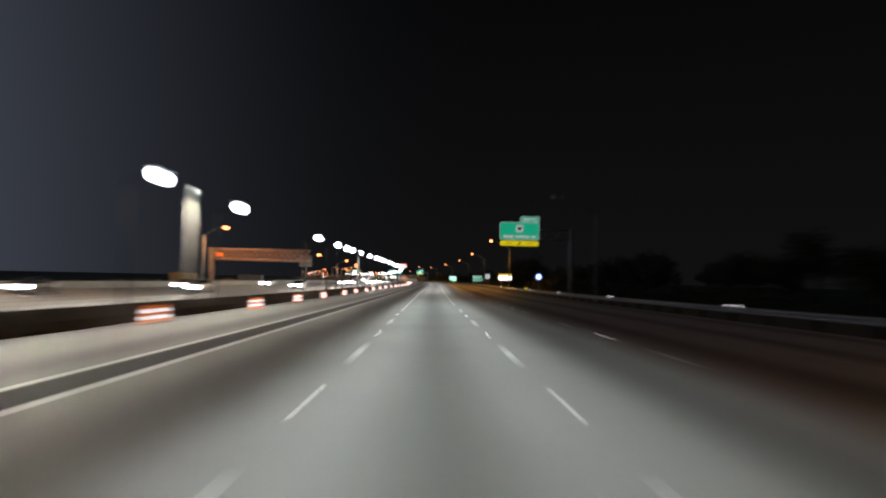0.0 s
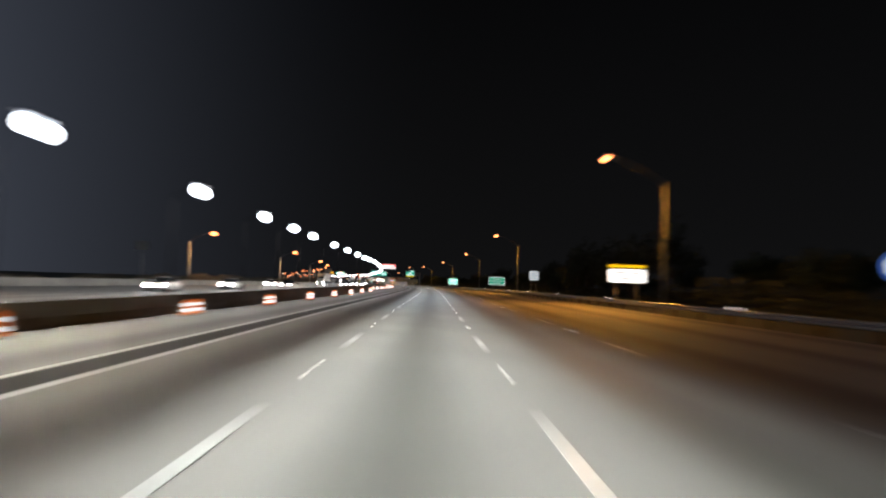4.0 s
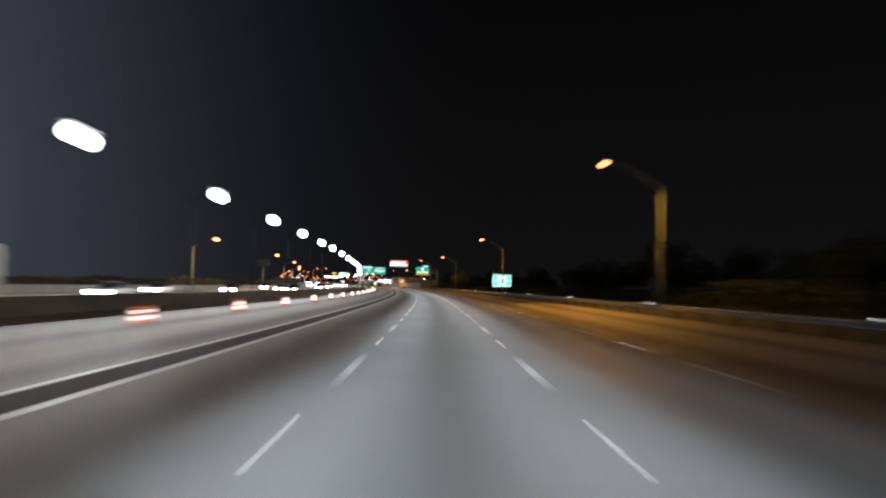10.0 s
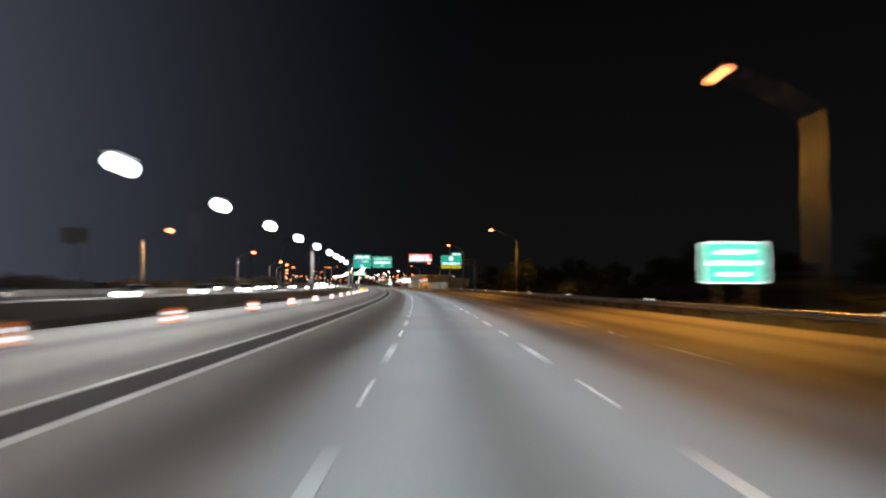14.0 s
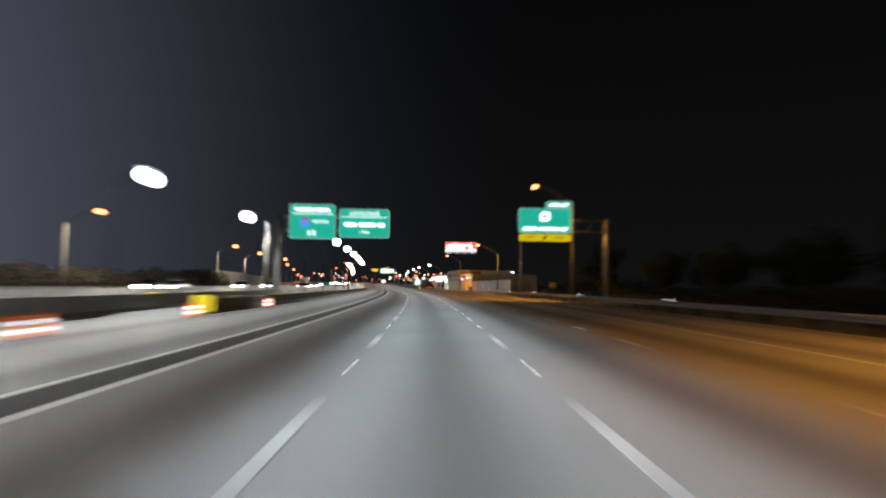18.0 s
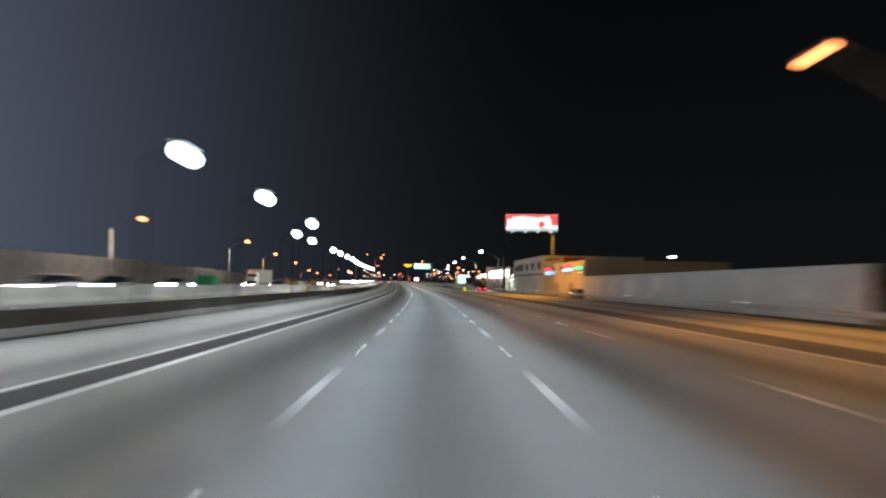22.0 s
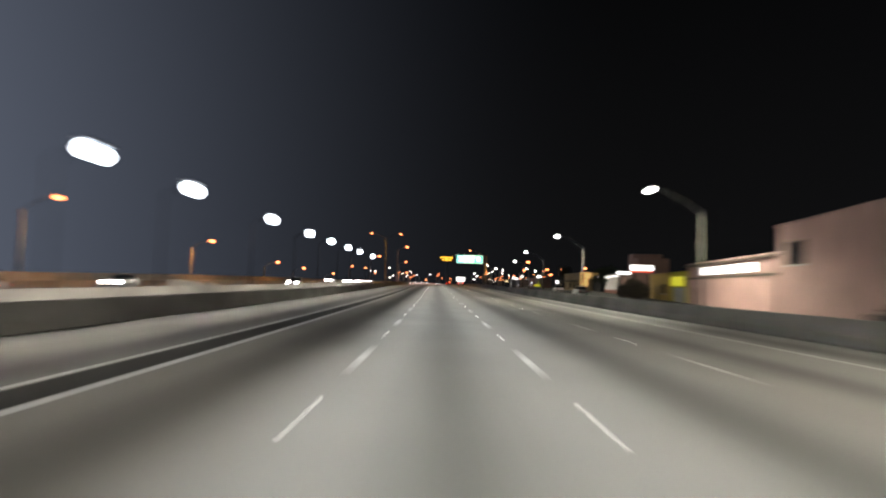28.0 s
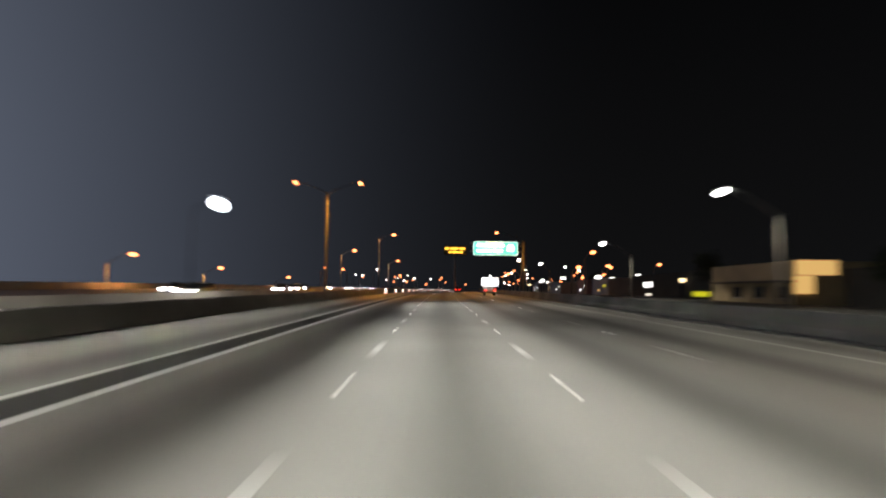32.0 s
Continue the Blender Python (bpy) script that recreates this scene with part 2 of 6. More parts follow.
def pavement_material(name, colour, streak, depth):
    """Worn pavement: dark oil streaks along the middle of each lane, polished wheel paths, stains, grain, cross joints."""
    m = bpy.data.materials.new(name)
    n, l, b = nodes_of(m)
    tc = n.new("ShaderNodeTexCoord")
    sep = n.new("ShaderNodeSeparateXYZ")
    l.new(tc.outputs["UV"], sep.inputs[0])

    def op(kind, a, c, clamp=False):
        q = n.new("ShaderNodeMath")
        q.operation, q.use_clamp = kind, clamp
        for i, v in enumerate((a, c)):
            if v is None:
                continue
            if isinstance(v, (int, float)):
                q.inputs[i].default_value = v
            else:
                l.new(v, q.inputs[i])
        return q.outputs[0]

    stretch = n.new("ShaderNodeMapping")
    stretch.inputs["Scale"].default_value = (1.0, 0.05, 1.0)
    l.new(tc.outputs["UV"], stretch.inputs[0])
    streaky = n.new("ShaderNodeTexNoise")
    streaky.inputs["Scale"].default_value, streaky.inputs["Detail"].default_value = 1.1, 4
    l.new(stretch.outputs[0], streaky.inputs["Vector"])
    stain = n.new("ShaderNodeTexNoise")
    stain.inputs["Scale"].default_value, stain.inputs["Detail"].default_value = 0.35, 6
    l.new(tc.outputs["UV"], stain.inputs["Vector"])
    grain = n.new("ShaderNodeTexNoise")
    grain.inputs["Scale"].default_value, grain.inputs["Detail"].default_value = 14, 3
    l.new(tc.outputs["UV"], grain.inputs["Vector"])
    wobble = op("MULTIPLY_ADD", streaky.outputs["Fac"], 0.5)
    wobble.node.inputs[2].default_value = -0.35
    u = op("ADD", sep.outputs["X"], wobble)
    wave = op("COSINE", op("MULTIPLY", u, 2 * math.pi / streak), None)
    oil = op("POWER", op("MULTIPLY_ADD", wave, 0.5), 2.3)
    oil.node.inputs[0].links[0].from_node.inputs[2].default_value = 0.5
    dark = op("MULTIPLY", oil, depth)
    k = op("SUBTRACT", 1.0, dark)
    k = op("MULTIPLY", k, op("MULTIPLY_ADD", stain.outputs["Fac"], 0.5))
    k.node.inputs[1].links[0].from_node.inputs[2].default_value = 0.75
    k = op("MULTIPLY", k, op("MULTIPLY_ADD", grain.outputs["Fac"], 0.3))
    k.node.inputs[1].links[0].from_node.inputs[2].default_value = 0.85
    joint = op("LESS_THAN", op("FRACT", op("DIVIDE", sep.outputs["Y"], 6.1), None), 0.006)
    k = op("MULTIPLY", k, op("SUBTRACT", 1.0, op("MULTIPLY", joint, 0.45)))
    mix = n.new("ShaderNodeMix")
    mix.data_type, mix.blend_type = "RGBA", "MULTIPLY"
    mix.inputs[0].default_value = 1.0
    mix.inputs[6].default_value = (*colour, 1)
    comb = n.new("ShaderNodeCombineColor")
    for i in range(3):
        l.new(k, comb.inputs[i])
    l.new(comb.outputs[0], mix.inputs[7])
    l.new(mix.outputs[2], b.inputs["Base Color"])
    rough = op("MULTIPLY_ADD", oil, -0.12)
    rough.node.inputs[2].default_value = 0.78
    l.new(rough, b.inputs["Roughness"])
    bp = n.new("ShaderNodeBump")
    bp.inputs["Strength"].default_value, bp.inputs["Distance"].default_value = 0.25, 0.01
    l.new(grain.outputs["Fac"], bp.inputs["Height"]), l.new(bp.outputs[0], b.inputs["Normal"])
    return m


CONCRETE_ROAD = pavement_material("concrete_pavement", (0.37, 0.36, 0.345), 3.56, 0.5)
FAR_ROAD = pavement_material("far_pavement", (0.34, 0.33, 0.32), 3.6, 0.3)
ASPHALT = surface("asphalt", (0.045, 0.045, 0.047), 0.9, 0, 0.3, 5, 120, 0.4)
BUFFER = surface("worn_asphalt", (0.075, 0.074, 0.072), 0.9, 0, 0.3, 5, 120, 0.4)
GORE_ASPHALT = surface("pale_worn_asphalt", (0.15, 0.145, 0.14), 0.9, 0, 0.35, 4, 100, 0.3)
STREET = surface("street_asphalt", (0.07, 0.068, 0.066), 0.9, 0, 0.35, 4, 100, 0.4)
EARTH = surface("rough_grass", (0.045, 0.055, 0.028), 1.0, 0, 0.5, 3, 40, 0.5)
BARRIER = surface("barrier_concrete", (0.33, 0.32, 0.305), 0.85, 0, 0.35, 7, 50, 0.3)
# both road paints glow to imitate returned headlight light, the side lines less
PAINT = sheeting("white_glowing_road_paint", (0.72, 0.72, 0.71), 0.14)
SIDE_PAINT = sheeting("dim_glowing_road_paint", (0.7, 0.7, 0.68), 0.035)
DULL_BARRIER = surface("dull_barrier_concrete", (0.28, 0.28, 0.265), 0.85, 0, 0.55, 3, 40, 0.3)
PALE_BARRIER = surface("pale_barrier_concrete", (0.5, 0.48, 0.45), 0.85, 0, 0.3, 7, 50, 0.3)
THIN_PAINT = surface("worn_road_paint", (0.55, 0.55, 0.54), 0.7, 0, 0.4, 10, 90, 0.2)
GALV = surface("galvanised_steel", (0.4, 0.41, 0.41), 0.5, 0.35, 0.25, 12, 60, 0.1)
CONCRETE_POLE = surface("pole_concrete", (0.27, 0.26, 0.245), 0.8, 0, 0.25, 10, 60, 0.2)
DARK_POLE = surface("dark_pole_concrete", (0.14, 0.13, 0.125), 0.85, 0, 0.3, 10, 60, 0.2)
COLUMN_CONCRETE = surface("column_concrete", (0.22, 0.216, 0.207), 0.85, 0, 0.3, 10, 60, 0.2)
ALU = surface("pole_aluminium", (0.34, 0.34, 0.34), 0.45, 0.4, 0.2, 12, 60, 0.05)
POLE_BLACK = surface("black_pole_paint", (0.005, 0.005, 0.005), 1.0, 0, 0.2, 12, 60, 0.0)
POLE_BLACK.node_tree.nodes["Principled BSDF"].inputs["Specular IOR Level"].default_value = 0.05
DARK_METAL = surface("dark_metal", (0.06, 0.06, 0.065), 0.5, 0.6, 0.2, 12, 60, 0.1)
HEAD_GREY = surface("lamp_housing", (0.3, 0.31, 0.32), 0.45, 0.5, 0.15, 12, 60, 0.05)
LENS_COOL = glowing("floodlight_lens", (0.84, 0.92, 1.0), 14)
LENS_SODIUM = glowing("sodium_lens", (1.0, 0.28, 0.09), 9.0)
LENS_FAR = glowing("distant_sodium_lens", (1.0, 0.25, 0.08), 9.0)
LENS_LED = glowing("led_lens", (1.0, 0.98, 0.92), 16)
LENS_OFF = surface("unlit_lens", (0.35, 0.35, 0.35), 0.2, 0, 0.1, 10, 50, 0)
# sign faces glow; bright and dim copies imitate how much headlight light returns
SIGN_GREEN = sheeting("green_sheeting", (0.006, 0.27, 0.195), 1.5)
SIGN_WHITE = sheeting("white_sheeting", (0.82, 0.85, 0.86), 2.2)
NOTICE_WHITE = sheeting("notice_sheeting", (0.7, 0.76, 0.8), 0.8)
NOTICE_INK = sheeting("grey_legend", (0.3, 0.33, 0.36), 0.35)
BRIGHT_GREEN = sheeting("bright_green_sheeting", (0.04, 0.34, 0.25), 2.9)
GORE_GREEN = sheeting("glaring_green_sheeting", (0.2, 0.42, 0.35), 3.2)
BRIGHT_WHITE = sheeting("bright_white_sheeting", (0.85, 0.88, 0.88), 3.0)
DIM_GREEN = sheeting("dim_green_sheeting", (0.005, 0.23, 0.13), 1.3)
DIM_WHITE = sheeting("dim_white_sheeting", (0.55, 0.6, 0.6), 0.55)
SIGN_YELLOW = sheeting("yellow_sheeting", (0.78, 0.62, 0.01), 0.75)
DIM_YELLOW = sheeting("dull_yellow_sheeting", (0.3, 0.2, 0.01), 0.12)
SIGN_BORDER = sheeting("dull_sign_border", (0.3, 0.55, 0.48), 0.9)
# straps carry a weak glow that imitates their shine
BRIGHT_STRAP = sheeting("glowing_strap", (0.7, 0.68, 0.62), 0.3)
SIGN_BLUE = sheeting("blue_sheeting", (0.06, 0.16, 0.6), 1.6)
SIGN_RED = sheeting("red_sheeting", (0.6, 0.04, 0.05), 0.7)
INK = surface("black_legend", (0.015, 0.015, 0.015), 0.6, 0, 0.1, 10, 50, 0)
# drums, markers and reflectors glow too, in place of returned headlight light
DRUM_ORANGE = sheeting("orange_drum_sheeting", (0.75, 0.16, 0.02), 1.0)
DRUM_WHITE = sheeting("white_drum_sheeting", (0.85, 0.85, 0.85), 2.8)
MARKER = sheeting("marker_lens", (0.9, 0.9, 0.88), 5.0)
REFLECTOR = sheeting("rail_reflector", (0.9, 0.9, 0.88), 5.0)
RUBBER = surface("rubber", (0.02, 0.02, 0.02), 0.9, 0, 0.2, 10, 60, 0.2)
BARK = surface("bark", (0.09, 0.07, 0.05), 0.95, 0, 0.4, 20, 80, 0.6)
LEAF = surface("foliage", (0.05, 0.075, 0.028), 0.8, 0, 0.45, 6, 40, 0)
LEAF_DRY = surface("dull_foliage", (0.06, 0.068, 0.03), 0.85, 0, 0.45, 6, 40, 0)


# -- building blocks --
def part(name, bm, material, parent=None, label="", smooth=False):
    mesh = bpy.data.meshes.new(name)
    bm.normal_update()
    bm.to_mesh(mesh)
    bm.free()
    mesh.materials.append(material)
    if smooth:
        mesh.polygons.foreach_set("use_smooth", [True] * len(mesh.polygons))
    ob = new(name, mesh)
    ob.parent = parent
    if label:
        tagged(ob, label)
    return ob


def thing(name, m, label, category, group="", kind=""):
    ob = new(name)
    ob.empty_display_size = 0.3
    ob.matrix_basis = m
    return tagged(ob, label, category, group, kind)


def box(x0, x1, y0, y1, z0, z1, bevel=0.0, bm=None):
    bm = bm or bmesh.new()
    v = [bm.verts.new((x, y, z)) for z in (z0, z1) for y in (y0, y1) for x in (x0, x1)]
    fs = [bm.faces.new([v[i] for i in f]) for f in ((0, 2, 3, 1), (4, 5, 7, 6), (0, 1, 5, 4), (2, 6, 7, 3), (0, 4, 6, 2), (1, 3, 7, 5))]
    if bevel:
        bmesh.ops.bevel(bm, geom=list({e for f in fs for e in f.edges}), offset=bevel, segments=1, affect="EDGES")
    return bm


def tube(points, radii, sides=10, bm=None):
    """A tapered round bar through the points."""
    bm = bm or bmesh.new()
    rings = []
    pts = [Vector(p) for p in points]
    for i, p in enumerate(pts):
        way = (pts[min(i + 1, len(pts) - 1)] - pts[max(i - 1, 0)]).normalized()
        side = way.cross(Vector((0, 1, 0)) if abs(way.y) < 0.9 else Vector((1, 0, 0))).normalized()
        up = side.cross(way)
        rings.append([bm.verts.new(p + radii[i] * (side * math.cos(a) + up * math.sin(a))) for a in [2 * math.pi * k / sides for k in range(sides)]])
    for a, b in zip(rings, rings[1:]):
        for k in range(sides):
            bm.faces.new((a[k], a[(k + 1) % sides], b[(k + 1) % sides], b[k]))
    bm.faces.new(rings[0][::-1]), bm.faces.new(rings[-1])
    return bm


def lathe(profile, sides=20, bm=None):
    """A turned shape from (radius, height) pairs."""
    bm = bm or bmesh.new()
    rings = [[bm.verts.new((r * math.cos(a), r * math.sin(a), z)) for a in [2 * math.pi * k / sides for k in range(sides)]] for r, z in profile]
    for a, b in zip(rings, rings[1:]):
        for k in range(sides):
            bm.faces.new((a[k], a[(k + 1) % sides], b[(k + 1) % sides], b[k]))
    bm.faces.new(rings[0][::-1]), bm.faces.new(rings[-1])
    return bm


def plate(x0, x1, z0, z1, y0, y1, corner=0.15, bm=None):
    """An upright plate with cut-off rounded corners, facing -y."""
    bm = bm or bmesh.new()
    c = min(corner, (x1 - x0) / 3, (z1 - z0) / 3)
    pts = []
    for cx, cz, a0 in ((x1 - c, z1 - c, 0), (x0 + c, z1 - c, 90), (x0 + c, z0 + c, 180), (x1 - c, z0 + c, 270)):
        for k in range(4):
            a = radians(a0 + 30 * k)
            pts.append((cx + c * math.cos(a), cz + c * math.sin(a)))
    f = [bm.verts.new((x, y0, z)) for x, z in pts]
    b = [bm.verts.new((x, y1, z)) for x, z in pts]
    bm.faces.new(f)
    bm.faces.new(b[::-1])
    n = len(pts)
    for k in range(n):
        bm.faces.new((f[k], b[k], b[(k + 1) % n], f[(k + 1) % n]))
    bmesh.ops.recalc_face_normals(bm, faces=bm.faces)
    return bm


def sweep(profile, s0, s1, step=4.0, closed=False):
    """A section of (d, z) points, or a function of s giving one, drawn along the road, with UV in metres."""
    section = profile if callable(profile) else (lambda s: profile)
    stations = list(np.arange(s0, s1, step)) + [s1]
    bm = bmesh.new()
    uv = bm.loops.layers.uv.new("UVMap")
    rows = []
    for s in stations:
        rows.append([(bm.verts.new(spot(s, d, z)), d, s) for d, z in section(s)])
    for a, b in zip(rows, rows[1:]):
        n = len(a)
        for k in range(n if closed else n - 1):
            q = (a[k], a[(k + 1) % n], b[(k + 1) % n], b[k])
            f = bm.faces.new([v for v, d, s in q])
            for lp, (v, d, s) in zip(f.loops, q):
                lp[uv].uv = (d, s)
    if closed:
        bm.faces.new([v for v, d, s in rows[0]][::-1]), bm.faces.new([v for v, d, s in rows[-1]])
        bmesh.ops.recalc_face_normals(bm, faces=bm.faces)
    return bm


def setting(name, bm, material, label, category):
    return tagged(part(name, bm, material), label, category, "", "structure")


# -- ground and roadways --
def ground_row(s):
    return [(d, -0.22 if abs(d) < 400 else -0.6) for d in (-900, -400, -120, -62, -44, -10, 20, 40, 120, 400, 900)]


setting("ground", sweep(ground_row, -118, 2390, 30), EARTH, "dark rough grass and earth beside the freeway", "ground")
setting("road", sweep(lambda s: [(d, 0.0) for d in np.linspace(glide(s, LEFT), glide(s, RIGHT), 9)], -100, 1900, 4),
        CONCRETE_ROAD, "worn pale concrete freeway lanes with dark oil streaks", "road")
setting("road_opposite", sweep(lambda s: [(d, opposite(s)) for d in (glide(s, FAR_EDGE) + 0.1, -36, -28, -20, -18.1)] + [(glide(s, LEFT) - 0.62, -0.02)], -100, 1900, 6),
        FAR_ROAD, "pale opposite carriageway beyond the median barrier", "road")
setting("pavement_frontage", sweep([(13.5, -0.16), (22, -0.17), (36, -0.18), (52, -0.18)], 827, 1500, 10), STREET, "dark asphalt frontage street beside the freeway", "street")
setting("pavement_lot", sweep([(20.2, -0.17), (30, -0.17), (44, -0.18)], 746, 826, 10), STREET, "dark asphalt yard in front of the roadside buildings", "street")
GORE = [(640, 10.0), (668, 12.0), (760, 12.0), (798, 10.1)]
setting("road_gore", sweep(lambda s: [(9.85, 0.004), (max(9.9, glide(s, GORE) - 0.06), 0.004)], 640, 798, 6), GORE_ASPHALT, "dark asphalt gore between the edge line and the exit ramp", "road gore")
setting("road_buffer", sweep([(EDGE_L2 + 0.14, 0.004), (EDGE_L - 0.14, 0.004)], -100, 1500, 8), BUFFER, "dark asphalt buffer strip between two white lines", "road buffer")

# -- barriers --
def barrier_section(d, top, steep):
    """A concrete barrier with its traffic face at d: a Jersey shape, or, where steep is 1, a plain steep face."""
    foot = -0.17 + 0.12 * steep
    return [(d, 0.0), (d - 0.01, 0.06), (d + foot, 0.28), (d - 0.23, top - 0.02), (d - 0.25, top), (d - 0.5, top), (d - 0.52, top - 0.02), (d - 0.58, 0.28), (d - 0.75, 0.06), (d - 0.75, 0.0)]


LATER = [(229, -13.2), (300, -14.3), (600, -14.45)]
setting("median_barrier_first", sweep(lambda s: barrier_section(glide(s, LEFT), glide(s, [(0, 0.66), (130, 0.72), (185, 0.92)]), glide(s, [(140, 0.0), (180, 1.0)])), -100, 229, 5, True),
        BARRIER, "grey concrete median barrier that turns into a plain steep wall", "barrier")
setting("median_barrier_set_back", sweep(lambda s: barrier_section(glide(s, LATER), 0.98, 0.0), 229.2, 600, 5, True), BARRIER, "tall grey concrete median barrier set back behind the drums", "barrier")
setting("median_barrier", sweep(lambda s: barrier_section(glide(s, LEFT), glide(s, [(600, 0.77), (730, 0.77), (800, 0.8)]), glide(s, [(725, 0.0), (765, 1.0)])), 566.2, 1700, 5, True),
        BARRIER, "grey concrete median barrier with sloped faces", "barrier")
delineators = thing("barrier_delineators", Matrix.Identity(4), "small yellow reflectors along the top of the median barrier", "delineator", "", "structure")
CHIP = bpy.data.meshes.new("reflector")
_bm = box(-0.05, 0.05, -0.02, 0.02, 0.0, 0.1, 0.01)
_bm.normal_update(), _bm.to_mesh(CHIP), _bm.free()
CHIP.materials.append(SIGN_YELLOW)
for k in range(16):
    s = 570.8 + 12.0 * k
    ob = new("reflector", CHIP)
    ob.parent, ob.matrix_basis = delineators, base(s, glide(s, LEFT) - 0.38, 0.77)
setting("opposite_barrier", sweep(lambda s: [(d - 18.1, z + opposite(s)) for d, z in ((0.0, 0.0), (0.0, 0.07), (-0.15, 0.28), (-0.2, 0.84), (-0.38, 0.84), (-0.43, 0.28), (-0.58, 0.07), (-0.58, 0.0))], 190, 1500, 6, True),
        PALE_BARRIER, "pale concrete barrier along the near edge of the opposite carriageway", "barrier")
for s0, s1 in ((-100, 140), (232, 564), (568, 760)):
    setting("barrier_joint", sweep(lambda s: [(glide(s, LEFT) + 0.01, 0.004), (glide(s, LEFT) + 0.13, 0.004)], s0, s1, 6), ASPHALT, "dark dirty joint along the foot of the median barrier", "gutter")
setting("shoulder_barrier", sweep([(12.35, 0.0), (12.35, 0.08), (12.48, 0.33), (12.57, 0.87), (12.78, 0.87), (12.97, 0.08), (12.97, -0.2), (12.4, -0.2)], 828, 1700, 5, True),
        DULL_BARRIER, "grey concrete shoulder barrier beside the frontage street", "barrier")
setting("far_barrier", sweep(lambda s: [(glide(s, FAR_EDGE) - d, z * glide(s, [(830, 1.0), (900, 1.4)])) for d, z in ((0.0, -0.1), (0.12, 0.9), (0.35, 0.9), (0.5, -0.1))], -100, 1500, 8, True), PALE_BARRIER,
        "pale concrete barrier on the far edge of the opposite carriageway", "barrier")

# -- road markings --
def stripe(name, d, w, s0, s1, material, label, step=6):
    return setting(name, sweep([(d - w / 2, 0.005), (d + w / 2, 0.005)], s0, s1, step), material, label, "road marking")


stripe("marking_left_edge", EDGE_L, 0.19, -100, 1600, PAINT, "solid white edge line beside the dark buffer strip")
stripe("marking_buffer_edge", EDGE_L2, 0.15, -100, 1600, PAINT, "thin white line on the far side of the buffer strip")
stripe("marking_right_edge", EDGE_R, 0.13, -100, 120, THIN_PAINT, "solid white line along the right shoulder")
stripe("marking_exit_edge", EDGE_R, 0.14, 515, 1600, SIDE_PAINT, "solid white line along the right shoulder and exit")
stripe("marking_ramp_edge", 12.05, 0.11, 640, 800, THIN_PAINT, "thin white line along the exit ramp")
lines = thing("lane_lines", Matrix.Identity(4), "broken white lane lines with raised markers between the dashes", "road marking", "", "structure")


def dash_mesh(name, length, width, height, material):
    bm = box(-width / 2, width / 2, -length / 2, length / 2, 0.0, height)
    mesh = bpy.data.meshes.new(name)
    bm.normal_update(), bm.to_mesh(mesh), bm.free()
    mesh.materials.append(material)
    return mesh


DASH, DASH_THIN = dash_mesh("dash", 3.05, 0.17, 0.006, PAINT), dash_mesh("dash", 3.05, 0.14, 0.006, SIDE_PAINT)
STUD = bpy.data.meshes.new("marker")
_bm = bmesh.new()
_lo = [_bm.verts.new((x, y, 0.0)) for x, y in ((-0.034, -0.05), (0.034, -0.05), (0.034, 0.05), (-0.034, 0.05))]
_hi = [_bm.verts.new((x, y, 0.02)) for x, y in ((-0.026, -0.018), (0.026, -0.018), (0.026, 0.018), (-0.026, 0.018))]
for k in range(4):
    _bm.faces.new((_lo[k], _lo[(k + 1) % 4], _hi[(k + 1) % 4], _hi[k]))
_bm.faces.new(_hi)
_bm.normal_update(), _bm.to_mesh(STUD), _bm.free()
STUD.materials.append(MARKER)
for k in range(-6, 100):
    s = MARKER_PHASE + CYCLE * k
    for d, mesh in ((LANE_L, DASH), (LANE_R, DASH), (LANE_R2, DASH_THIN)):
        ob = new("dash", mesh)
        ob.parent, ob.matrix_basis = lines, base(s + CYCLE / 2, d, 0.001)
        if d != LANE_R2 or k % 2:
            ob = new("marker", STUD)
            ob.parent, ob.matrix_basis = lines, base(s, d, 0.001)

# dark crack-sealant patches across the lanes
for d in (-1.0, 0.95, 2.75, 4.7):
    setting("patch", sweep([(d - 0.12, 0.003), (d + 0.12, 0.003)], 272.6, 273.6, 0.5), ASPHALT, "small dark sealant patch on the pavement", "road patch")

# -- guard rail --
rail = thing("guard_rail", Matrix.Identity(4), "galvanised steel guard rail with wave beam and posts along the shoulder", "guard rail", "", "structure")
RAIL_AT = [(-120, 16.0), (200, 15.5), (300, 15.0), (400, 14.1), (480, 14.3), (580, 15.6), (635, 15.6), (695, 19.75), (815, 19.9)]
WAVE = [(0.0, 0.44), (-0.08, 0.48), (-0.08, 0.55), (0.0, 0.585), (0.0, 0.615), (-0.08, 0.65), (-0.08, 0.72), (0.0, 0.76)]
WAVE = WAVE + [(d + 0.012, z) for d, z in WAVE[::-1]]
part("beam", sweep(lambda s: [(glide(s, RAIL_AT) + d, z) for d, z in WAVE], -80, 815, 5, True), GALV, rail)
POST = bpy.data.meshes.new("post")
_bm = box(0.03, 0.18, -0.07, 0.07, -0.3, 0.74, 0.01)
_bm.normal_update(), _bm.to_mesh(POST), _bm.free()
POST.materials.append(GALV)
for k in range(236):
    s = -78 + 3.8 * k
    ob = new("post", POST)
    ob.parent, ob.matrix_basis = rail, base(s, glide(s, RAIL_AT), 0)
REFL = bpy.data.meshes.new("reflector")
_bm = box(-0.045, 0.045, -0.01, 0.01, 0.76, 0.86, 0.008)
_bm.normal_update(), _bm.to_mesh(REFL), _bm.free()
REFL.materials.append(REFLECTOR)
for k in range(38):
    s = -60 + 23.5 * k
    if s < 812:
        ob = new("reflector", REFL)
        ob.parent, ob.matrix_basis = rail, base(s, glide(s, RAIL_AT) + 0.1, 0)


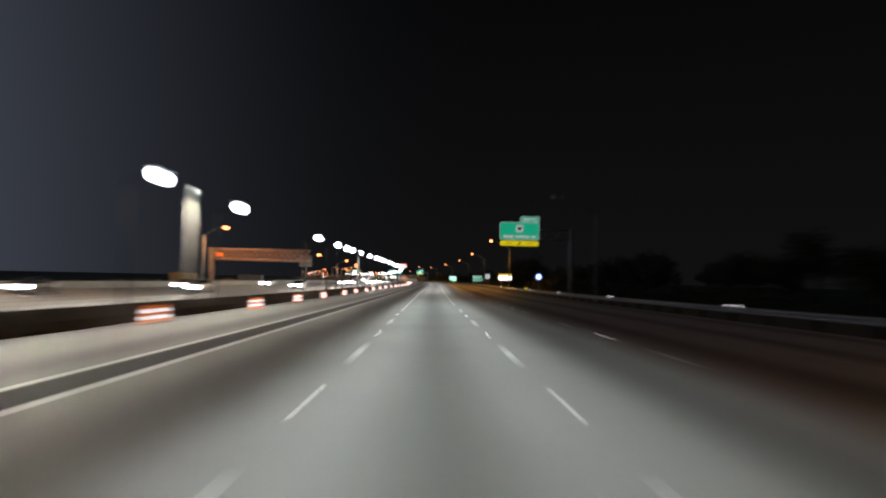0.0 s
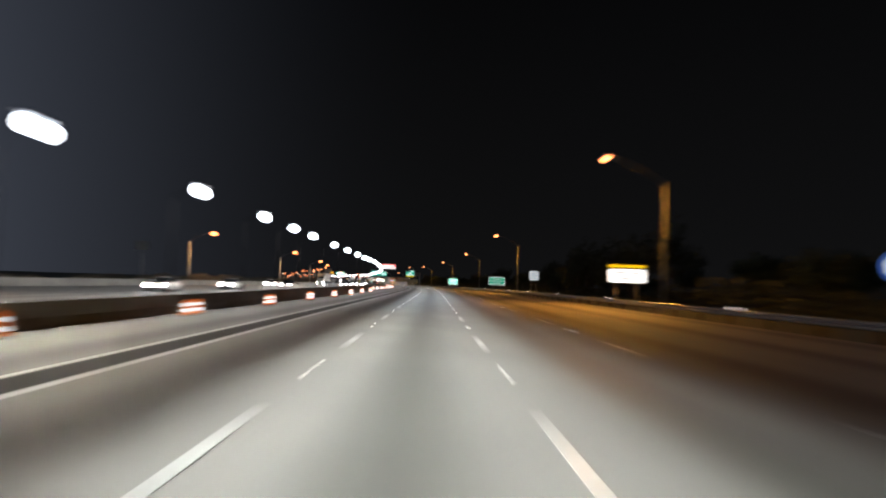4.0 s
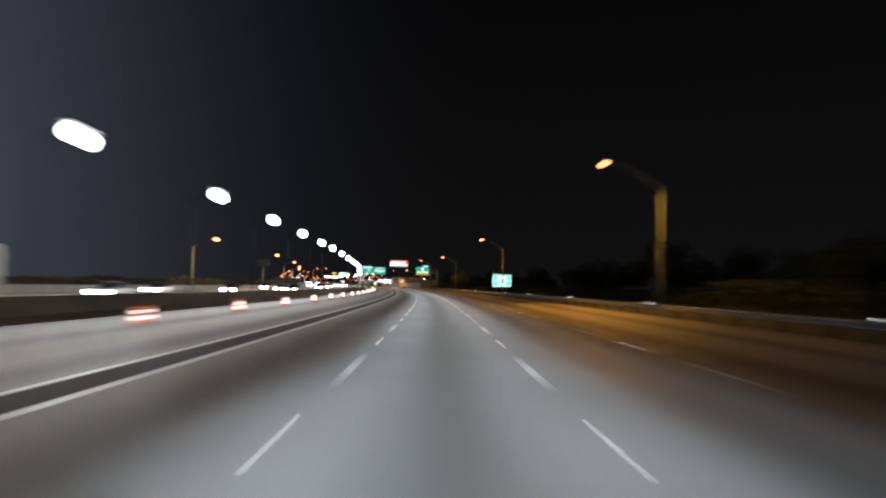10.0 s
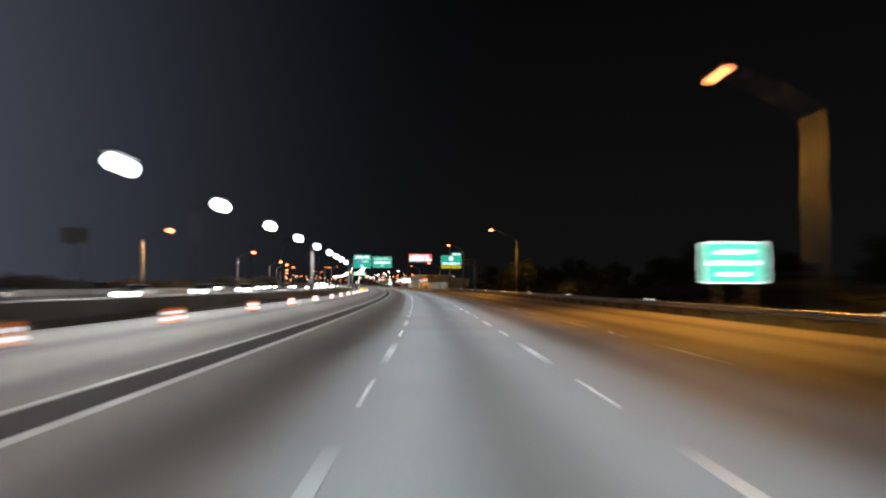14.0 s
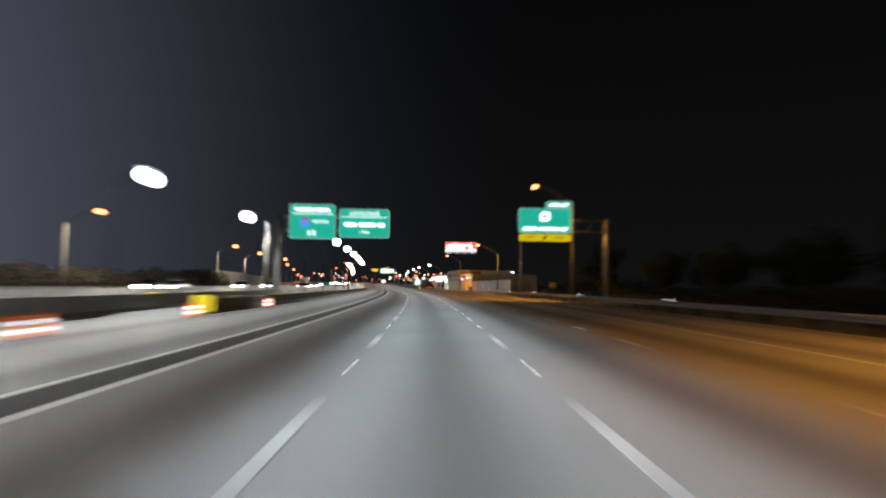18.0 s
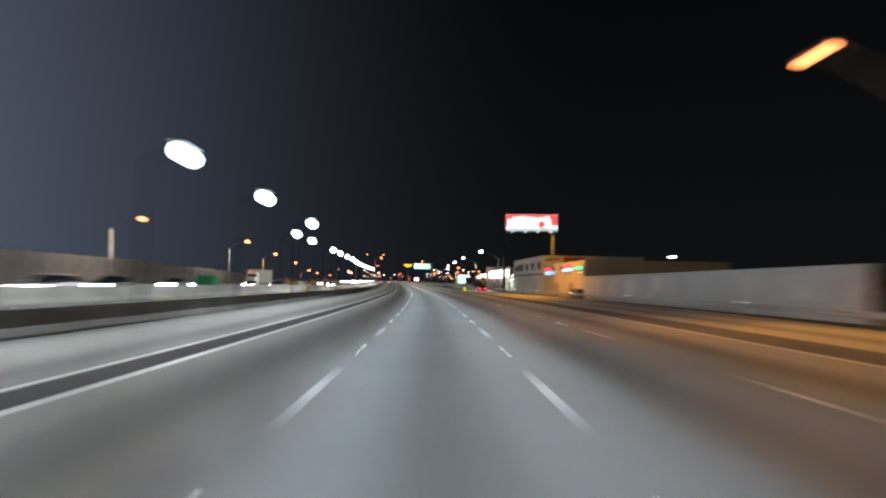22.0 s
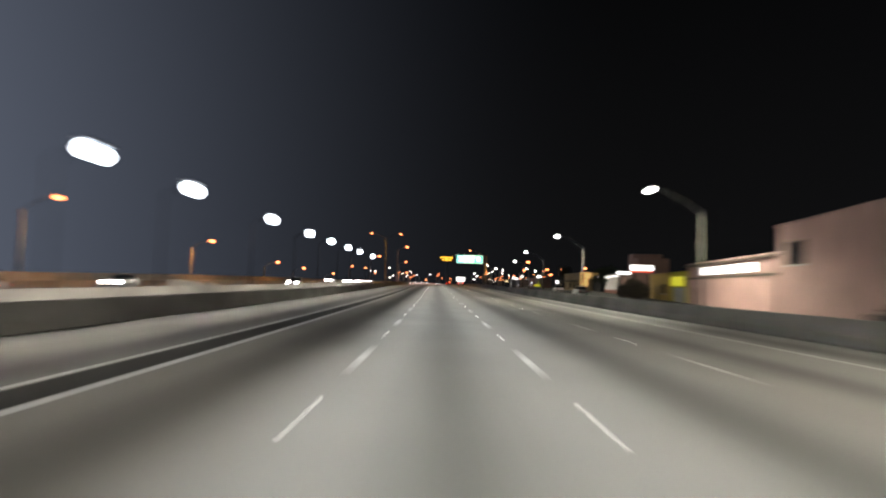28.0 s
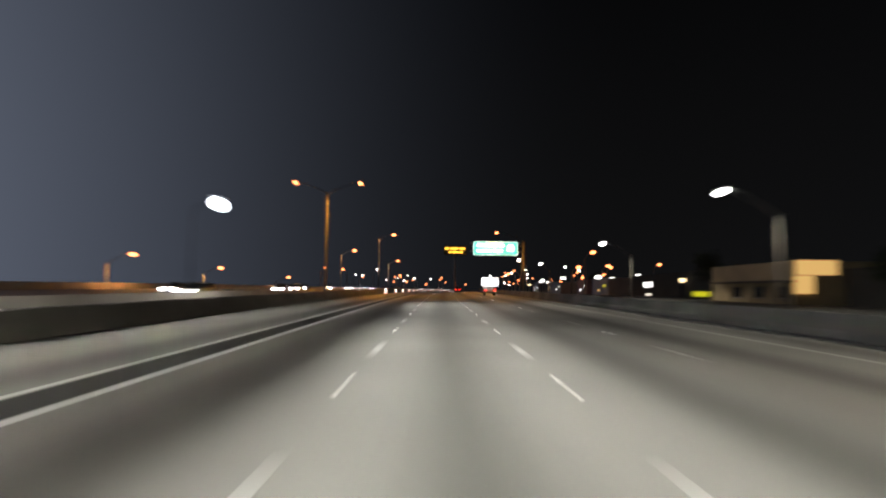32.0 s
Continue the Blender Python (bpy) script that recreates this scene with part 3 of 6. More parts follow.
# -- lamps and their poles --
MEDIAN_COLUMNS = (40.5, 129, 503.4, 594.5)


def floodlight(m):
    t = thing("floodlight_pole", m, "cool white floodlight on a slim pole in the median", "street lamp", "median floodlights")
    x = -1.9
    part("pole", tube([(x, 0, -0.5), (x, 0, 3.6), (x, 0, 7.2)], [0.065, 0.055, 0.045]), POLE_BLACK, t, smooth=True)
    part("foot", lathe([(0.2, -0.05), (0.2, 0.12), (0.1, 0.2)], 12), DARK_METAL, t).location = (x, 0, 0)
    part("arm", tube([(x, 0, 7.15), (x + 0.3, 0, 7.5), (x + 1.0, 0, 7.75), (-0.4, 0, 7.9)], [0.04, 0.036, 0.032, 0.028], 8), POLE_BLACK, t, smooth=True)
    h = part("head", box(-0.55, 0.55, -0.3, 0.3, 8.14, 8.25, 0.04), HEAD_GREY, t)
    # oversized lens, its bulk imitating the glare round the lamp
    part("lens", lens_block(-0.56, 0.56, -0.46, 0.46, 7.24, 8.15), LENS_COOL, h, "glaring white lens")
    return t


def median_column(m):
    t = thing("median_column", m, "thick pale concrete column standing in the median", "column", "median columns")
    part("shaft", tube([(0, 0, -0.05), (0, 0, 3.5), (0, 0, 7.1)], [0.27, 0.25, 0.23], 14), COLUMN_CONCRETE, t, smooth=True)
    part("cap", lathe([(0.25, 7.1), (0.25, 7.2), (0.14, 7.28)], 14), COLUMN_CONCRETE, t)
    part("footing", lathe([(0.5, -0.05), (0.5, 0.5), (0.42, 0.56)], 14), BARRIER, t)
    return t


def lens_block(x0, x1, y0, y1, z0, z1):
    bm = bmesh.new()
    bmesh.ops.create_uvsphere(bm, u_segments=16, v_segments=10, radius=1)
    for v in bm.verts:
        v.co = Vector(((x0 + x1) / 2 + v.co.x * (x1 - x0) / 2, (y0 + y1) / 2 + v.co.y * (y1 - y0) / 2, (z0 + z1) / 2 + v.co.z * (z1 - z0) / 2))
    return bm


def street_lamp(m, reach, height, kind, pole_material, label, group):
    """A davit lamp: the pole stands at the origin and the arm reaches `reach` metres along x to the head."""
    t = thing("street_lamp", m, label, "street lamp", group)
    top = height - 2.2
    sign = 1 if reach > 0 else -1
    part("pole", tube([(0, 0, -0.25), (0, 0, top * 0.5), (0, 0, top)], [0.3, 0.25, 0.2] if kind == "far" else [0.17, 0.14, 0.11]), pole_material, t, smooth=True)
    part("base_plate", box(-0.28, 0.28, -0.28, 0.28, -0.25, 0.06, 0.02), pole_material, t)
    part("arm", tube([(-sign * 0.12, 0, top - 0.12), (reach * 0.35, 0, top + (height - top) * 0.5), (reach * 0.7, 0, top + (height - top) * 0.85), (reach * 0.93, 0, height - 0.03)], [0.085, 0.075, 0.06, 0.045], 8), ALU, t, smooth=True)
    part("cap", lathe([(0.13, top), (0.13, top + 0.06), (0.05, top + 0.12)], 10), ALU, t)
    h = part("head", cobra(reach, height), HEAD_GREY, t, smooth=True)
    lens = {"far": LENS_FAR, "sodium": LENS_SODIUM, "led": LENS_LED, "off": LENS_OFF}[kind]
    # lens size exaggerated by kind to imitate glare
    big = {"sodium": 0.95, "far": 1.6}.get(kind, 1.05)
    part("lens", lens_block(reach - 0.46 * big, reach + 0.46 * big, -0.32 * big, 0.32 * big, height - {"far": 0.75, "led": 0.5}.get(kind, 0.36), height), lens, h,
         {"far": "glowing amber lens", "sodium": "glowing amber lens", "led": "glowing white lens", "off": "unlit glass lens"}[kind])
    return t


def cobra(reach, height):
    bm = bmesh.new()
    rings = []
    for x, w, h in ((-0.55, 0.06, 0.05), (-0.35, 0.17, 0.09), (0.1, 0.2, 0.12), (0.4, 0.15, 0.1), (0.55, 0.05, 0.05)):
        xx = reach + (x if reach < 0 else -x)
        rings.append([bm.verts.new((xx, w * math.cos(a), height + 0.04 + h * math.sin(a))) for a in [2 * math.pi * k / 10 for k in range(10)]])
    for a, b in zip(rings, rings[1:]):
        for k in range(10):
            bm.faces.new((a[k], a[(k + 1) % 10], b[(k + 1) % 10], b[k]))
    bm.faces.new(rings[0][::-1]), bm.faces.new(rings[-1])
    bmesh.ops.recalc_face_normals(bm, faces=bm.faces)
    return bm


first_column = median_column(base(MEDIAN_COLUMNS[0], -14.9))
for s in MEDIAN_COLUMNS[1:]:
    copy_thing(first_column, base(s, -14.9 if not 270 < s < 580 else -15.3))
first_flood = floodlight(base(*FLOODS[0]))
for s, d in FLOODS[1:]:
    copy_thing(first_flood, base(s, d, glide(s, LIFT)))
POLE_AT = {1112: 19.4, 612: 18.5, 756.8: 21.3, 675.5: 19.1}
for s, d, z, kind in RIGHT_LAMPS:
    pole_d = POLE_AT.get(s, d + 5.05 if kind != "led" else d + 4.9)
    label = {"sodium": "lit amber street lamp on a tall shoulder pole", "off": "unlit street lamp on a tall dark pole",
             "led": "lit white street lamp on a tall concrete pole"}[kind]
    street_lamp(base(s, pole_d), d - pole_d, z, kind, DARK_POLE if kind == "led" else CONCRETE_POLE, label, "shoulder street lamps")
for s, d, z in FAR_LAMPS:
    street_lamp(base(s, d - 5.0), 5.0, z, "far", PALE_BARRIER, "lit amber street lamp beyond the opposite carriageway", "far street lamps")
for s, d, z in TWIN_LAMPS:
    t = thing("twin_street_lamp", base(s, d), "tall pole with two lit amber lamps on opposite arms", "street lamp", "twin lamps")
    part("pole", tube([(0, 0, -0.2), (0, 0, z * 0.5), (0, 0, z - 1.7)], [0.24, 0.19, 0.14]), CONCRETE_POLE, t, smooth=True)
    for e in (-4.9, 4.9):
        part("arm", tube([(0, 0, z - 1.9), (e * 0.2, 0, z - 1.2), (e * 0.93, 0, z)], [0.1, 0.08, 0.05], 8), ALU, t, smooth=True)
        h = part("head", cobra(e, z), HEAD_GREY, t, smooth=True)
        part("lens", lens_block(e - 0.4, e + 0.4, -0.24, 0.24, z - 0.36, z - 0.02), LENS_SODIUM, h, "glowing amber lens")


# -- signs --
def legend(parent, text, x, z, size, y, material, align="CENTER"):
    cu = bpy.data.curves.new("legend", "FONT")
    cu.body, cu.size, cu.align_x, cu.align_y, cu.extrude = text, size, align, "CENTER", 0.006
    tmp = bpy.data.objects.new("legend", cu)
    scene.collection.objects.link(tmp)
    bpy.context.view_layer.update()
    mesh = bpy.data.meshes.new_from_object(tmp.evaluated_get(bpy.context.evaluated_depsgraph_get()))
    bpy.data.objects.remove(tmp)
    bpy.data.curves.remove(cu)
    mesh.materials.clear()
    mesh.materials.append(material)
    ob = new("legend", mesh)
    ob.parent = parent
    ob.matrix_basis = pose(x, y, z, 90, 0, 0)
    return ob


def bars(parent, x0, x1, z, h, y, material, words=(1.0,)):
    """A line of writing too far off to read, word by word."""
    total = sum(words) + 0.12 * (len(words) - 1)
    x = x0
    for w in words:
        e = x + (x1 - x0) * w / total
        part("legend_bar", plate(x, e, z - h / 2, z + h / 2, y - 0.012, y, h * 0.3), material, parent)
        x = e + (x1 - x0) * 0.12 / total


def panel(parent, x0, x1, z0, z1, face, y=0.0, border=SIGN_WHITE, name="panel", corner=0.3):
    back = part(name, plate(x0, x1, z0, z1, y, y + 0.05, corner), GALV, parent)
    part("border", plate(x0, x1, z0, z1, y - 0.008, y - 0.001, corner), border, back)
    part("face", plate(x0 + 0.07, x1 - 0.07, z0 + 0.07, z1 - 0.07, y - 0.02, y - 0.009, corner), face, back)
    for k in range(max(2, int((x1 - x0) / 1.4))):
        xx = x0 + 0.4 + k * (x1 - x0 - 0.8) / max(1, max(2, int((x1 - x0) / 1.4)) - 1)
        part("stiffener", box(xx - 0.04, xx + 0.04, y + 0.052, y + 0.14, z0 + 0.05, z1 - 0.05), GALV, back)
    return back


def exit_sign(s, x0, x1, z0, z1, pole_d, label, green=None, white=None):
    """A cantilever sign over the exit lane: tab, shield, name line and a yellow exit strip."""
    green, white = green or SIGN_GREEN, white or SIGN_WHITE
    mid = (x0 + x1) / 2
    t = thing("exit_sign", base(s, 0), label, "road sign", "overhead signs")
    yz = z0 + (z1 - z0) * 0.26
    part("upright", tube([(pole_d, 0.5, -0.2), (pole_d, 0.5, z1 * 0.5), (pole_d, 0.5, (z0 + z1) / 2 + 0.9)], [0.36, 0.33, 0.3], 14), GALV, t, smooth=True)
    for z in ((z0 + z1) / 2 - 0.7, (z0 + z1) / 2 + 0.7):
        part("arm", tube([(pole_d, 0.5, z), (x0 + 0.6, 0.5, z)], [0.14, 0.1], 10), GALV, t, smooth=True)
    for k in range(6):
        x = x0 + 0.8 + k * (pole_d - x0 - 1.2) / 5
        part("strut", tube([(x, 0.5, (z0 + z1) / 2 - 0.7), (x + 0.6, 0.5, (z0 + z1) / 2 + 0.7)], [0.05, 0.05], 6), GALV, t)
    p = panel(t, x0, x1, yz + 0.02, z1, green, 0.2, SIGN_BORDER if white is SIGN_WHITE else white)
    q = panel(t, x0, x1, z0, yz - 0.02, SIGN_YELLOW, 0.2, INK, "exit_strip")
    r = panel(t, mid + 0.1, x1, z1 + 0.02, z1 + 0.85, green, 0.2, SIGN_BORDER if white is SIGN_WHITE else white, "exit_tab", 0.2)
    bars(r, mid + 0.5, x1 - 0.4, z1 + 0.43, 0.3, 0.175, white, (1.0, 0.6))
    h = yz - z0
    part("arrow", arrow_mesh(mid, (z0 + yz) / 2, h * 0.7), INK, q)
    legend(q, "EXIT", x0 + (x1 - x0) * 0.24, (z0 + yz) / 2, h * 0.5, 0.172, INK)
    legend(q, "ONLY", x0 + (x1 - x0) * 0.77, (z0 + yz) / 2, h * 0.5, 0.172, INK)
    part("shield", plate(mid - 0.55, mid + 0.55, z1 - 1.45, z1 - 0.4, 0.165, 0.178, 0.25), white, p)
    bars(p, mid - 0.3, mid + 0.3, z1 - 0.92, 0.4, 0.164, INK)
    bars(p, x0 + 0.5, x1 - 0.5, yz + 0.5, 0.38, 0.178, white, (0.9, 1.3, 0.4))
    return t


def arrow_mesh(x, z, h):
    bm = bmesh.new()
    a = radians(-35)
    pts = [(-0.12, -0.5), (0.12, -0.5), (0.12, 0.05), (0.38, 0.05), (0, 0.5), (-0.38, 0.05), (-0.12, 0.05)]
    pts = [(x + h * (p * math.cos(a) - q * math.sin(a)), z + h * (p * math.sin(a) + q * math.cos(a))) for p, q in pts]
    f = [bm.verts.new((p, 0.165, q)) for p, q in pts]
    b = [bm.verts.new((p, 0.178, q)) for p, q in pts]
    bm.faces.new(f), bm.faces.new(b[::-1])
    for k in range(len(pts)):
        bm.faces.new((f[k], b[k], b[(k + 1) % len(pts)], f[(k + 1) % len(pts)]))
    bmesh.ops.recalc_face_normals(bm, faces=bm.faces)
    return bm


def post_sign(s, x0, x1, z0, z1, face, label, lines_, ink, border=SIGN_WHITE, name="guide_sign", heading_strip=None, corner=0.25):
    """A sign on two steel posts beside the road."""
    t = thing(name, base(s, 0), label, "road sign", "shoulder signs")
    for x in (x0 + (x1 - x0) * 0.22, x0 + (x1 - x0) * 0.78):
        part("post", box(x - 0.06, x + 0.06, 0.08, 0.2, -0.25, z1 - 0.1, 0.01), GALV, t)
    top = z1 if not heading_strip else z1 - (z1 - z0) * 0.24
    p = panel(t, x0, x1, z0, top, face, 0.0, border, "panel", corner)
    if heading_strip:
        panel(t, x0, x1, top + 0.02, z1, heading_strip, 0.0, INK, "heading_strip", corner * 0.6)
    for zf, xa, xb, words in lines_:
        z = z0 + (top - z0) * zf
        bars(p, x0 + (x1 - x0) * xa, x0 + (x1 - x0) * xb, z, (top - z0) * 0.095, -0.021, ink, words)
    return t


exit_sign(93.5, 9.6, 15.3, 7.1, 10.6, 20.0, "dim green exit sign with yellow strip on a cantilever arm", DIM_GREEN, DIM_WHITE)
exit_sign(606.0, 10.8, 16.9, 6.7, 10.55, 21.1, "green exit sign with a yellow strip on a cantilever arm")
# the pair of green signs over the left lanes
t = thing("overhead_guide_signs", base(604.8, 0), "two green guide signs side by side on a median cantilever", "road sign", "overhead signs")
part("upright", tube([(-16.25, 0.6, -0.2), (-16.25, 0.6, 5), (-16.25, 0.6, 9.2)], [0.4, 0.36, 0.32], 14), GALV, t, smooth=True)
for z in (7.5, 9.0):
    part("arm", tube([(-16.25, 0.6, z), (-4.2, 0.6, z)], [0.15, 0.1], 10), GALV, t, smooth=True)
for k in range(12):
    x = -15.4 + k * 0.95
    part("strut", tube([(x, 0.6, 7.5), (x + 0.5, 0.6, 9.0)], [0.05, 0.05], 6), GALV, t)
p = panel(t, -14.9, -9.85, 6.55, 10.4, SIGN_GREEN, 0.2, SIGN_BORDER)
part("rule", box(-14.6, -10.15, 0.168, 0.179, 9.3, 9.36), SIGN_WHITE, p)
bars(p, -14.3, -10.5, 9.8, 0.34, 0.178, SIGN_WHITE, (1.3, 1.0))
part("shield", plate(-13.7, -12.75, 7.9, 8.85, 0.165, 0.178, 0.3), SIGN_BLUE, p)
part("shield_top", plate(-13.66, -12.79, 8.6, 8.83, 0.155, 0.164, 0.1), SIGN_RED, p)
legend(p, "NORTH", -11.5, 8.45, 0.5, 0.172, SIGN_WHITE)
for x in (-12.75, -12.2):
    part("down_arrow", box(x - 0.09, x + 0.09, 0.165, 0.178, 6.9, 7.5), SIGN_WHITE, p)
p = panel(t, -9.45, -3.85, 6.75, 9.95, SIGN_GREEN, 0.2, SIGN_BORDER)
part("rule", box(-9.2, -4.1, 0.168, 0.179, 9.02, 9.08), SIGN_WHITE, p)
legend(p, "LOCAL EXITS", -6.65, 9.42, 0.55, 0.172, SIGN_WHITE)
bars(p, -8.9, -4.4, 8.2, 0.42, 0.178, SIGN_WHITE, (0.8, 1.1, 0.45))
legend(p, "1 MILE", -6.65, 7.35, 0.45, 0.172, SIGN_WHITE)

post_sign(183.5, 17.8, 21.6, 2.2, 4.1, SIGN_WHITE, "white sign with a yellow heading strip behind the guard rail",
          [(0.7, 0.12, 0.88, (1, 0.7)), (0.3, 0.1, 0.8, (0.6, 1, 0.5))], INK, INK, "notice_sign", SIGN_YELLOW)
post_sign(237, 18.0, 19.6, 2.75, 4.4, NOTICE_WHITE, "square white sign on posts behind the guard rail",
          [(0.75, 0.15, 0.85, (1, 0.5)), (0.5, 0.15, 0.8, (0.6, 1)), (0.25, 0.2, 0.8, (1,))], NOTICE_INK, NOTICE_WHITE, "notice_sign")
GREEN_LINES = [(0.76, 0.25, 0.78, (1,)), (0.49, 0.12, 0.86, (1, 0.4)), (0.22, 0.28, 0.72, (0.5, 1))]
post_sign(315, 18.7, 23.4, 1.95, 4.2, DIM_GREEN, "green guide sign with three white lines behind the guard rail", GREEN_LINES, DIM_WHITE)
post_sign(460, 19.3, 24.0, 1.95, 4.95, BRIGHT_GREEN, "glaring green guide sign with three white lines behind the guard rail", GREEN_LINES, BRIGHT_WHITE, BRIGHT_WHITE)
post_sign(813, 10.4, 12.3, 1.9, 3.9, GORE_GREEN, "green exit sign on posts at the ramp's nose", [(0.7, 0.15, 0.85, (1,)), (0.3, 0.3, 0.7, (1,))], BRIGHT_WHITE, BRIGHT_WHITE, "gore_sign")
# round sign
t = thing("round_sign", base(151.3, 24.3), "round white sign with a blue ring on a single post", "road sign", "shoulder signs")
part("post", box(-0.05, 0.05, 0.06, 0.16, -0.25, 3.7, 0.01), GALV, t)
disc = lathe([(0.8, 0), (0.8, 0.04)], 28)
bmesh.ops.rotate(disc, verts=disc.verts, cent=(0, 0, 0), matrix=Matrix.Rotation(radians(90), 3, "X"))
part("disc", disc, SIGN_BLUE, t).location = (0, 0.04, 3.2)
disc = lathe([(0.55, 0), (0.55, 0.02)], 28)
bmesh.ops.rotate(disc, verts=disc.verts, cent=(0, 0, 0), matrix=Matrix.Rotation(radians(90), 3, "X"))
part("face", disc, SIGN_WHITE, t).location = (0, -0.002, 3.2)
# low yellow marker board behind the rail
t = thing("marker_board", base(136.2, 19.4), "small yellow marker board on a short post behind the rail", "road sign", "shoulder signs")
part("post", box(-0.04, 0.04, 0.03, 0.1, -0.25, 0.7, 0.01), GALV, t)
part("panel", plate(-0.3, 0.3, 0.42, 0.8, 0.0, 0.028, 0.05), SIGN_YELLOW, t)
# yellow object marker and crash cushion at the ramp's nose
t = thing("crash_cushion", base(818, 12.6), "black crash cushion with a yellow reflective nose at the barrier end", "crash cushion")
part("nose", lathe([(0.42, 0), (0.44, 0.45), (0.4, 0.85)], 16), SIGN_YELLOW, t, "yellow reflective nose")
for k in range(4):
    part("bay", box(-0.4, 0.4, 0.5 + 2.1 * k, 2.5 + 2.1 * k, 0.02, 0.8, 0.06), DARK_METAL, t)
t = thing("barrier_nose", base(565.3, -11.35), "yellow reflective panel on the blunt end of the barrier", "barrier marker")
part("panel", plate(-0.42, 0.42, 0.1, 0.95, -0.03, 0.0, 0.06), SIGN_YELLOW, t)
part("bracket", box(-0.3, 0.3, 0.002, 0.8, 0.0, 0.7, 0.03), DARK_METAL, t)
# small yellow sign and a tall strapped pole behind the guard rail
t = thing("warning_sign", base(646.5, 24.2), "small dim yellow warning sign on a thin post", "road sign", "shoulder signs")
part("post", box(-0.04, 0.04, 0.03, 0.11, -0.25, 2.4, 0.01), GALV, t)
part("panel", plate(-0.55, 0.55, 1.5, 2.4, 0.0, 0.028, 0.06), DIM_YELLOW, t)
t = thing("utility_pole", base(652.4, 19.6), "tall grey utility pole with bright metal straps", "utility pole")
part("pole", tube([(0, 0, -0.25), (0, 0, 6.0), (0, 0, 16.5)], [0.24, 0.21, 0.15], 12), CONCRETE_POLE, t, smooth=True)
for z in (5.85, 6.15):
    part("strap", lathe([(0.215, z), (0.235, z + 0.01), (0.235, z + 0.11), (0.215, z + 0.12)], 14), BRIGHT_STRAP, t, "bright metal strap")
# small signs on the far side
for s, d, z in ((30, -45.5, 4.4), (222, -45.5, 6.4), (500, -45.2, 8.3)):
    t = thing("far_sign", base(s, d), "grey back of a road sign beyond the opposite carriageway", "road sign", "far signs")
    part("post", box(-0.06, 0.06, 0.05, 0.16, -0.2, z + 0.4, 0.01), GALV, t)
    wide = 1.7 if z > 8 else 1.0
    part("panel", plate(-wide, wide, z - wide * 0.9, z + 0.5, 0, 0.04, 0.1), GALV, t)
    for x in (-wide * 0.6, wide * 0.6):
        part("stiffener", box(x - 0.04, x + 0.04, 0.042, 0.12, z - wide * 0.8, z + 0.4), GALV, t)
# overhead frame and message board ahead
t = thing("overhead_sign", base(1120, 0), "wide green overhead sign on a truss beside the road", "road sign", "overhead signs")
for y in (0.5, 1.5):
    part("upright", tube([(20.6, y, -0.2), (20.6, y, 13.8)], [0.32, 0.28], 12), CONCRETE_POLE, t, smooth=True)
for z in (11.0, 13.2):
    part("chord", tube([(20.6, 1.0, z), (6.4, 1.0, z)], [0.14, 0.12], 8), GALV, t, smooth=True)
for k in range(12):
    x = 7.0 + k * 1.1
    part("strut", tube([(x, 1.0, 11.0), (x + 0.9, 1.0, 13.2)], [0.05, 0.05], 6), GALV, t)
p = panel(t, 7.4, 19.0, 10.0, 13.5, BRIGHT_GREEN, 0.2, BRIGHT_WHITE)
bars(p, 8.2, 15.4, 12.5, 0.7, 0.178, BRIGHT_WHITE, (0.7, 1.2, 0.5))
bars(p, 8.2, 15.0, 11.1, 0.7, 0.178, BRIGHT_WHITE, (1.0, 0.6))
part("shield", plate(16.3, 18.1, 11.0, 12.7, 0.165, 0.178, 0.4), SIGN_WHITE, p)
AMBER = glowing("amber_lamps", (1.0, 0.55, 0.05), 3.0)
t = thing("message_board", base(1148, 0), "black message board with two glowing amber lines on a post", "message sign")
part("post", tube([(2.6, 0.8, -0.2), (2.6, 0.8, 11.8)], [0.3, 0.26], 12), GALV, t, smooth=True)
case = part("case", box(-0.9, 6.1, 0.0, 0.9, 11.4, 14.2, 0.08), DARK_METAL, t)
for z, (xa, xb) in ((13.3, (-0.5, 5.7)), (12.2, (0.6, 5.0))):
    bars(case, xa, xb, z, 0.55, -0.004, AMBER, (0.5, 1.0, 0.7))

# -- traffic drums --
def drum(m):
    t = thing("traffic_drum", m, "orange and white striped traffic drum on a rubber base", "traffic drum", "traffic drums along the median")
    part("rubber_base", lathe([(0.42, 0), (0.42, 0.05), (0.34, 0.09)], 16), RUBBER, t)
    z = 0.08
    for k, mat in enumerate((DRUM_ORANGE, DRUM_WHITE, DRUM_ORANGE, DRUM_WHITE, DRUM_ORANGE)):
        r0, r1 = 0.32 - 0.022 * k, 0.32 - 0.022 * (k + 1) + 0.006
        part("band", lathe([(r0 - 0.012, z), (r0, z + 0.012), (r1, z + 0.178), (r1 - 0.012, z + 0.19)], 18), mat, t, smooth=False)
        z += 0.19
    part("handle", tube([(-0.1, 0, z), (-0.08, 0, z + 0.08), (0.08, 0, z + 0.08), (0.1, 0, z)], [0.018] * 4, 6), DRUM_ORANGE, t)
    return t


def drum_spot(k):
    s = {19: 237.2, 20: 248.3}.get(k, CYCLE * k + (-0.5 if k < 21 else 2.3))
    return s, glide(s, [(120, -9.8), (180, -9.1), (229, -9.1), (233, -11.2), (560, -11.2), (570, -10.5)])


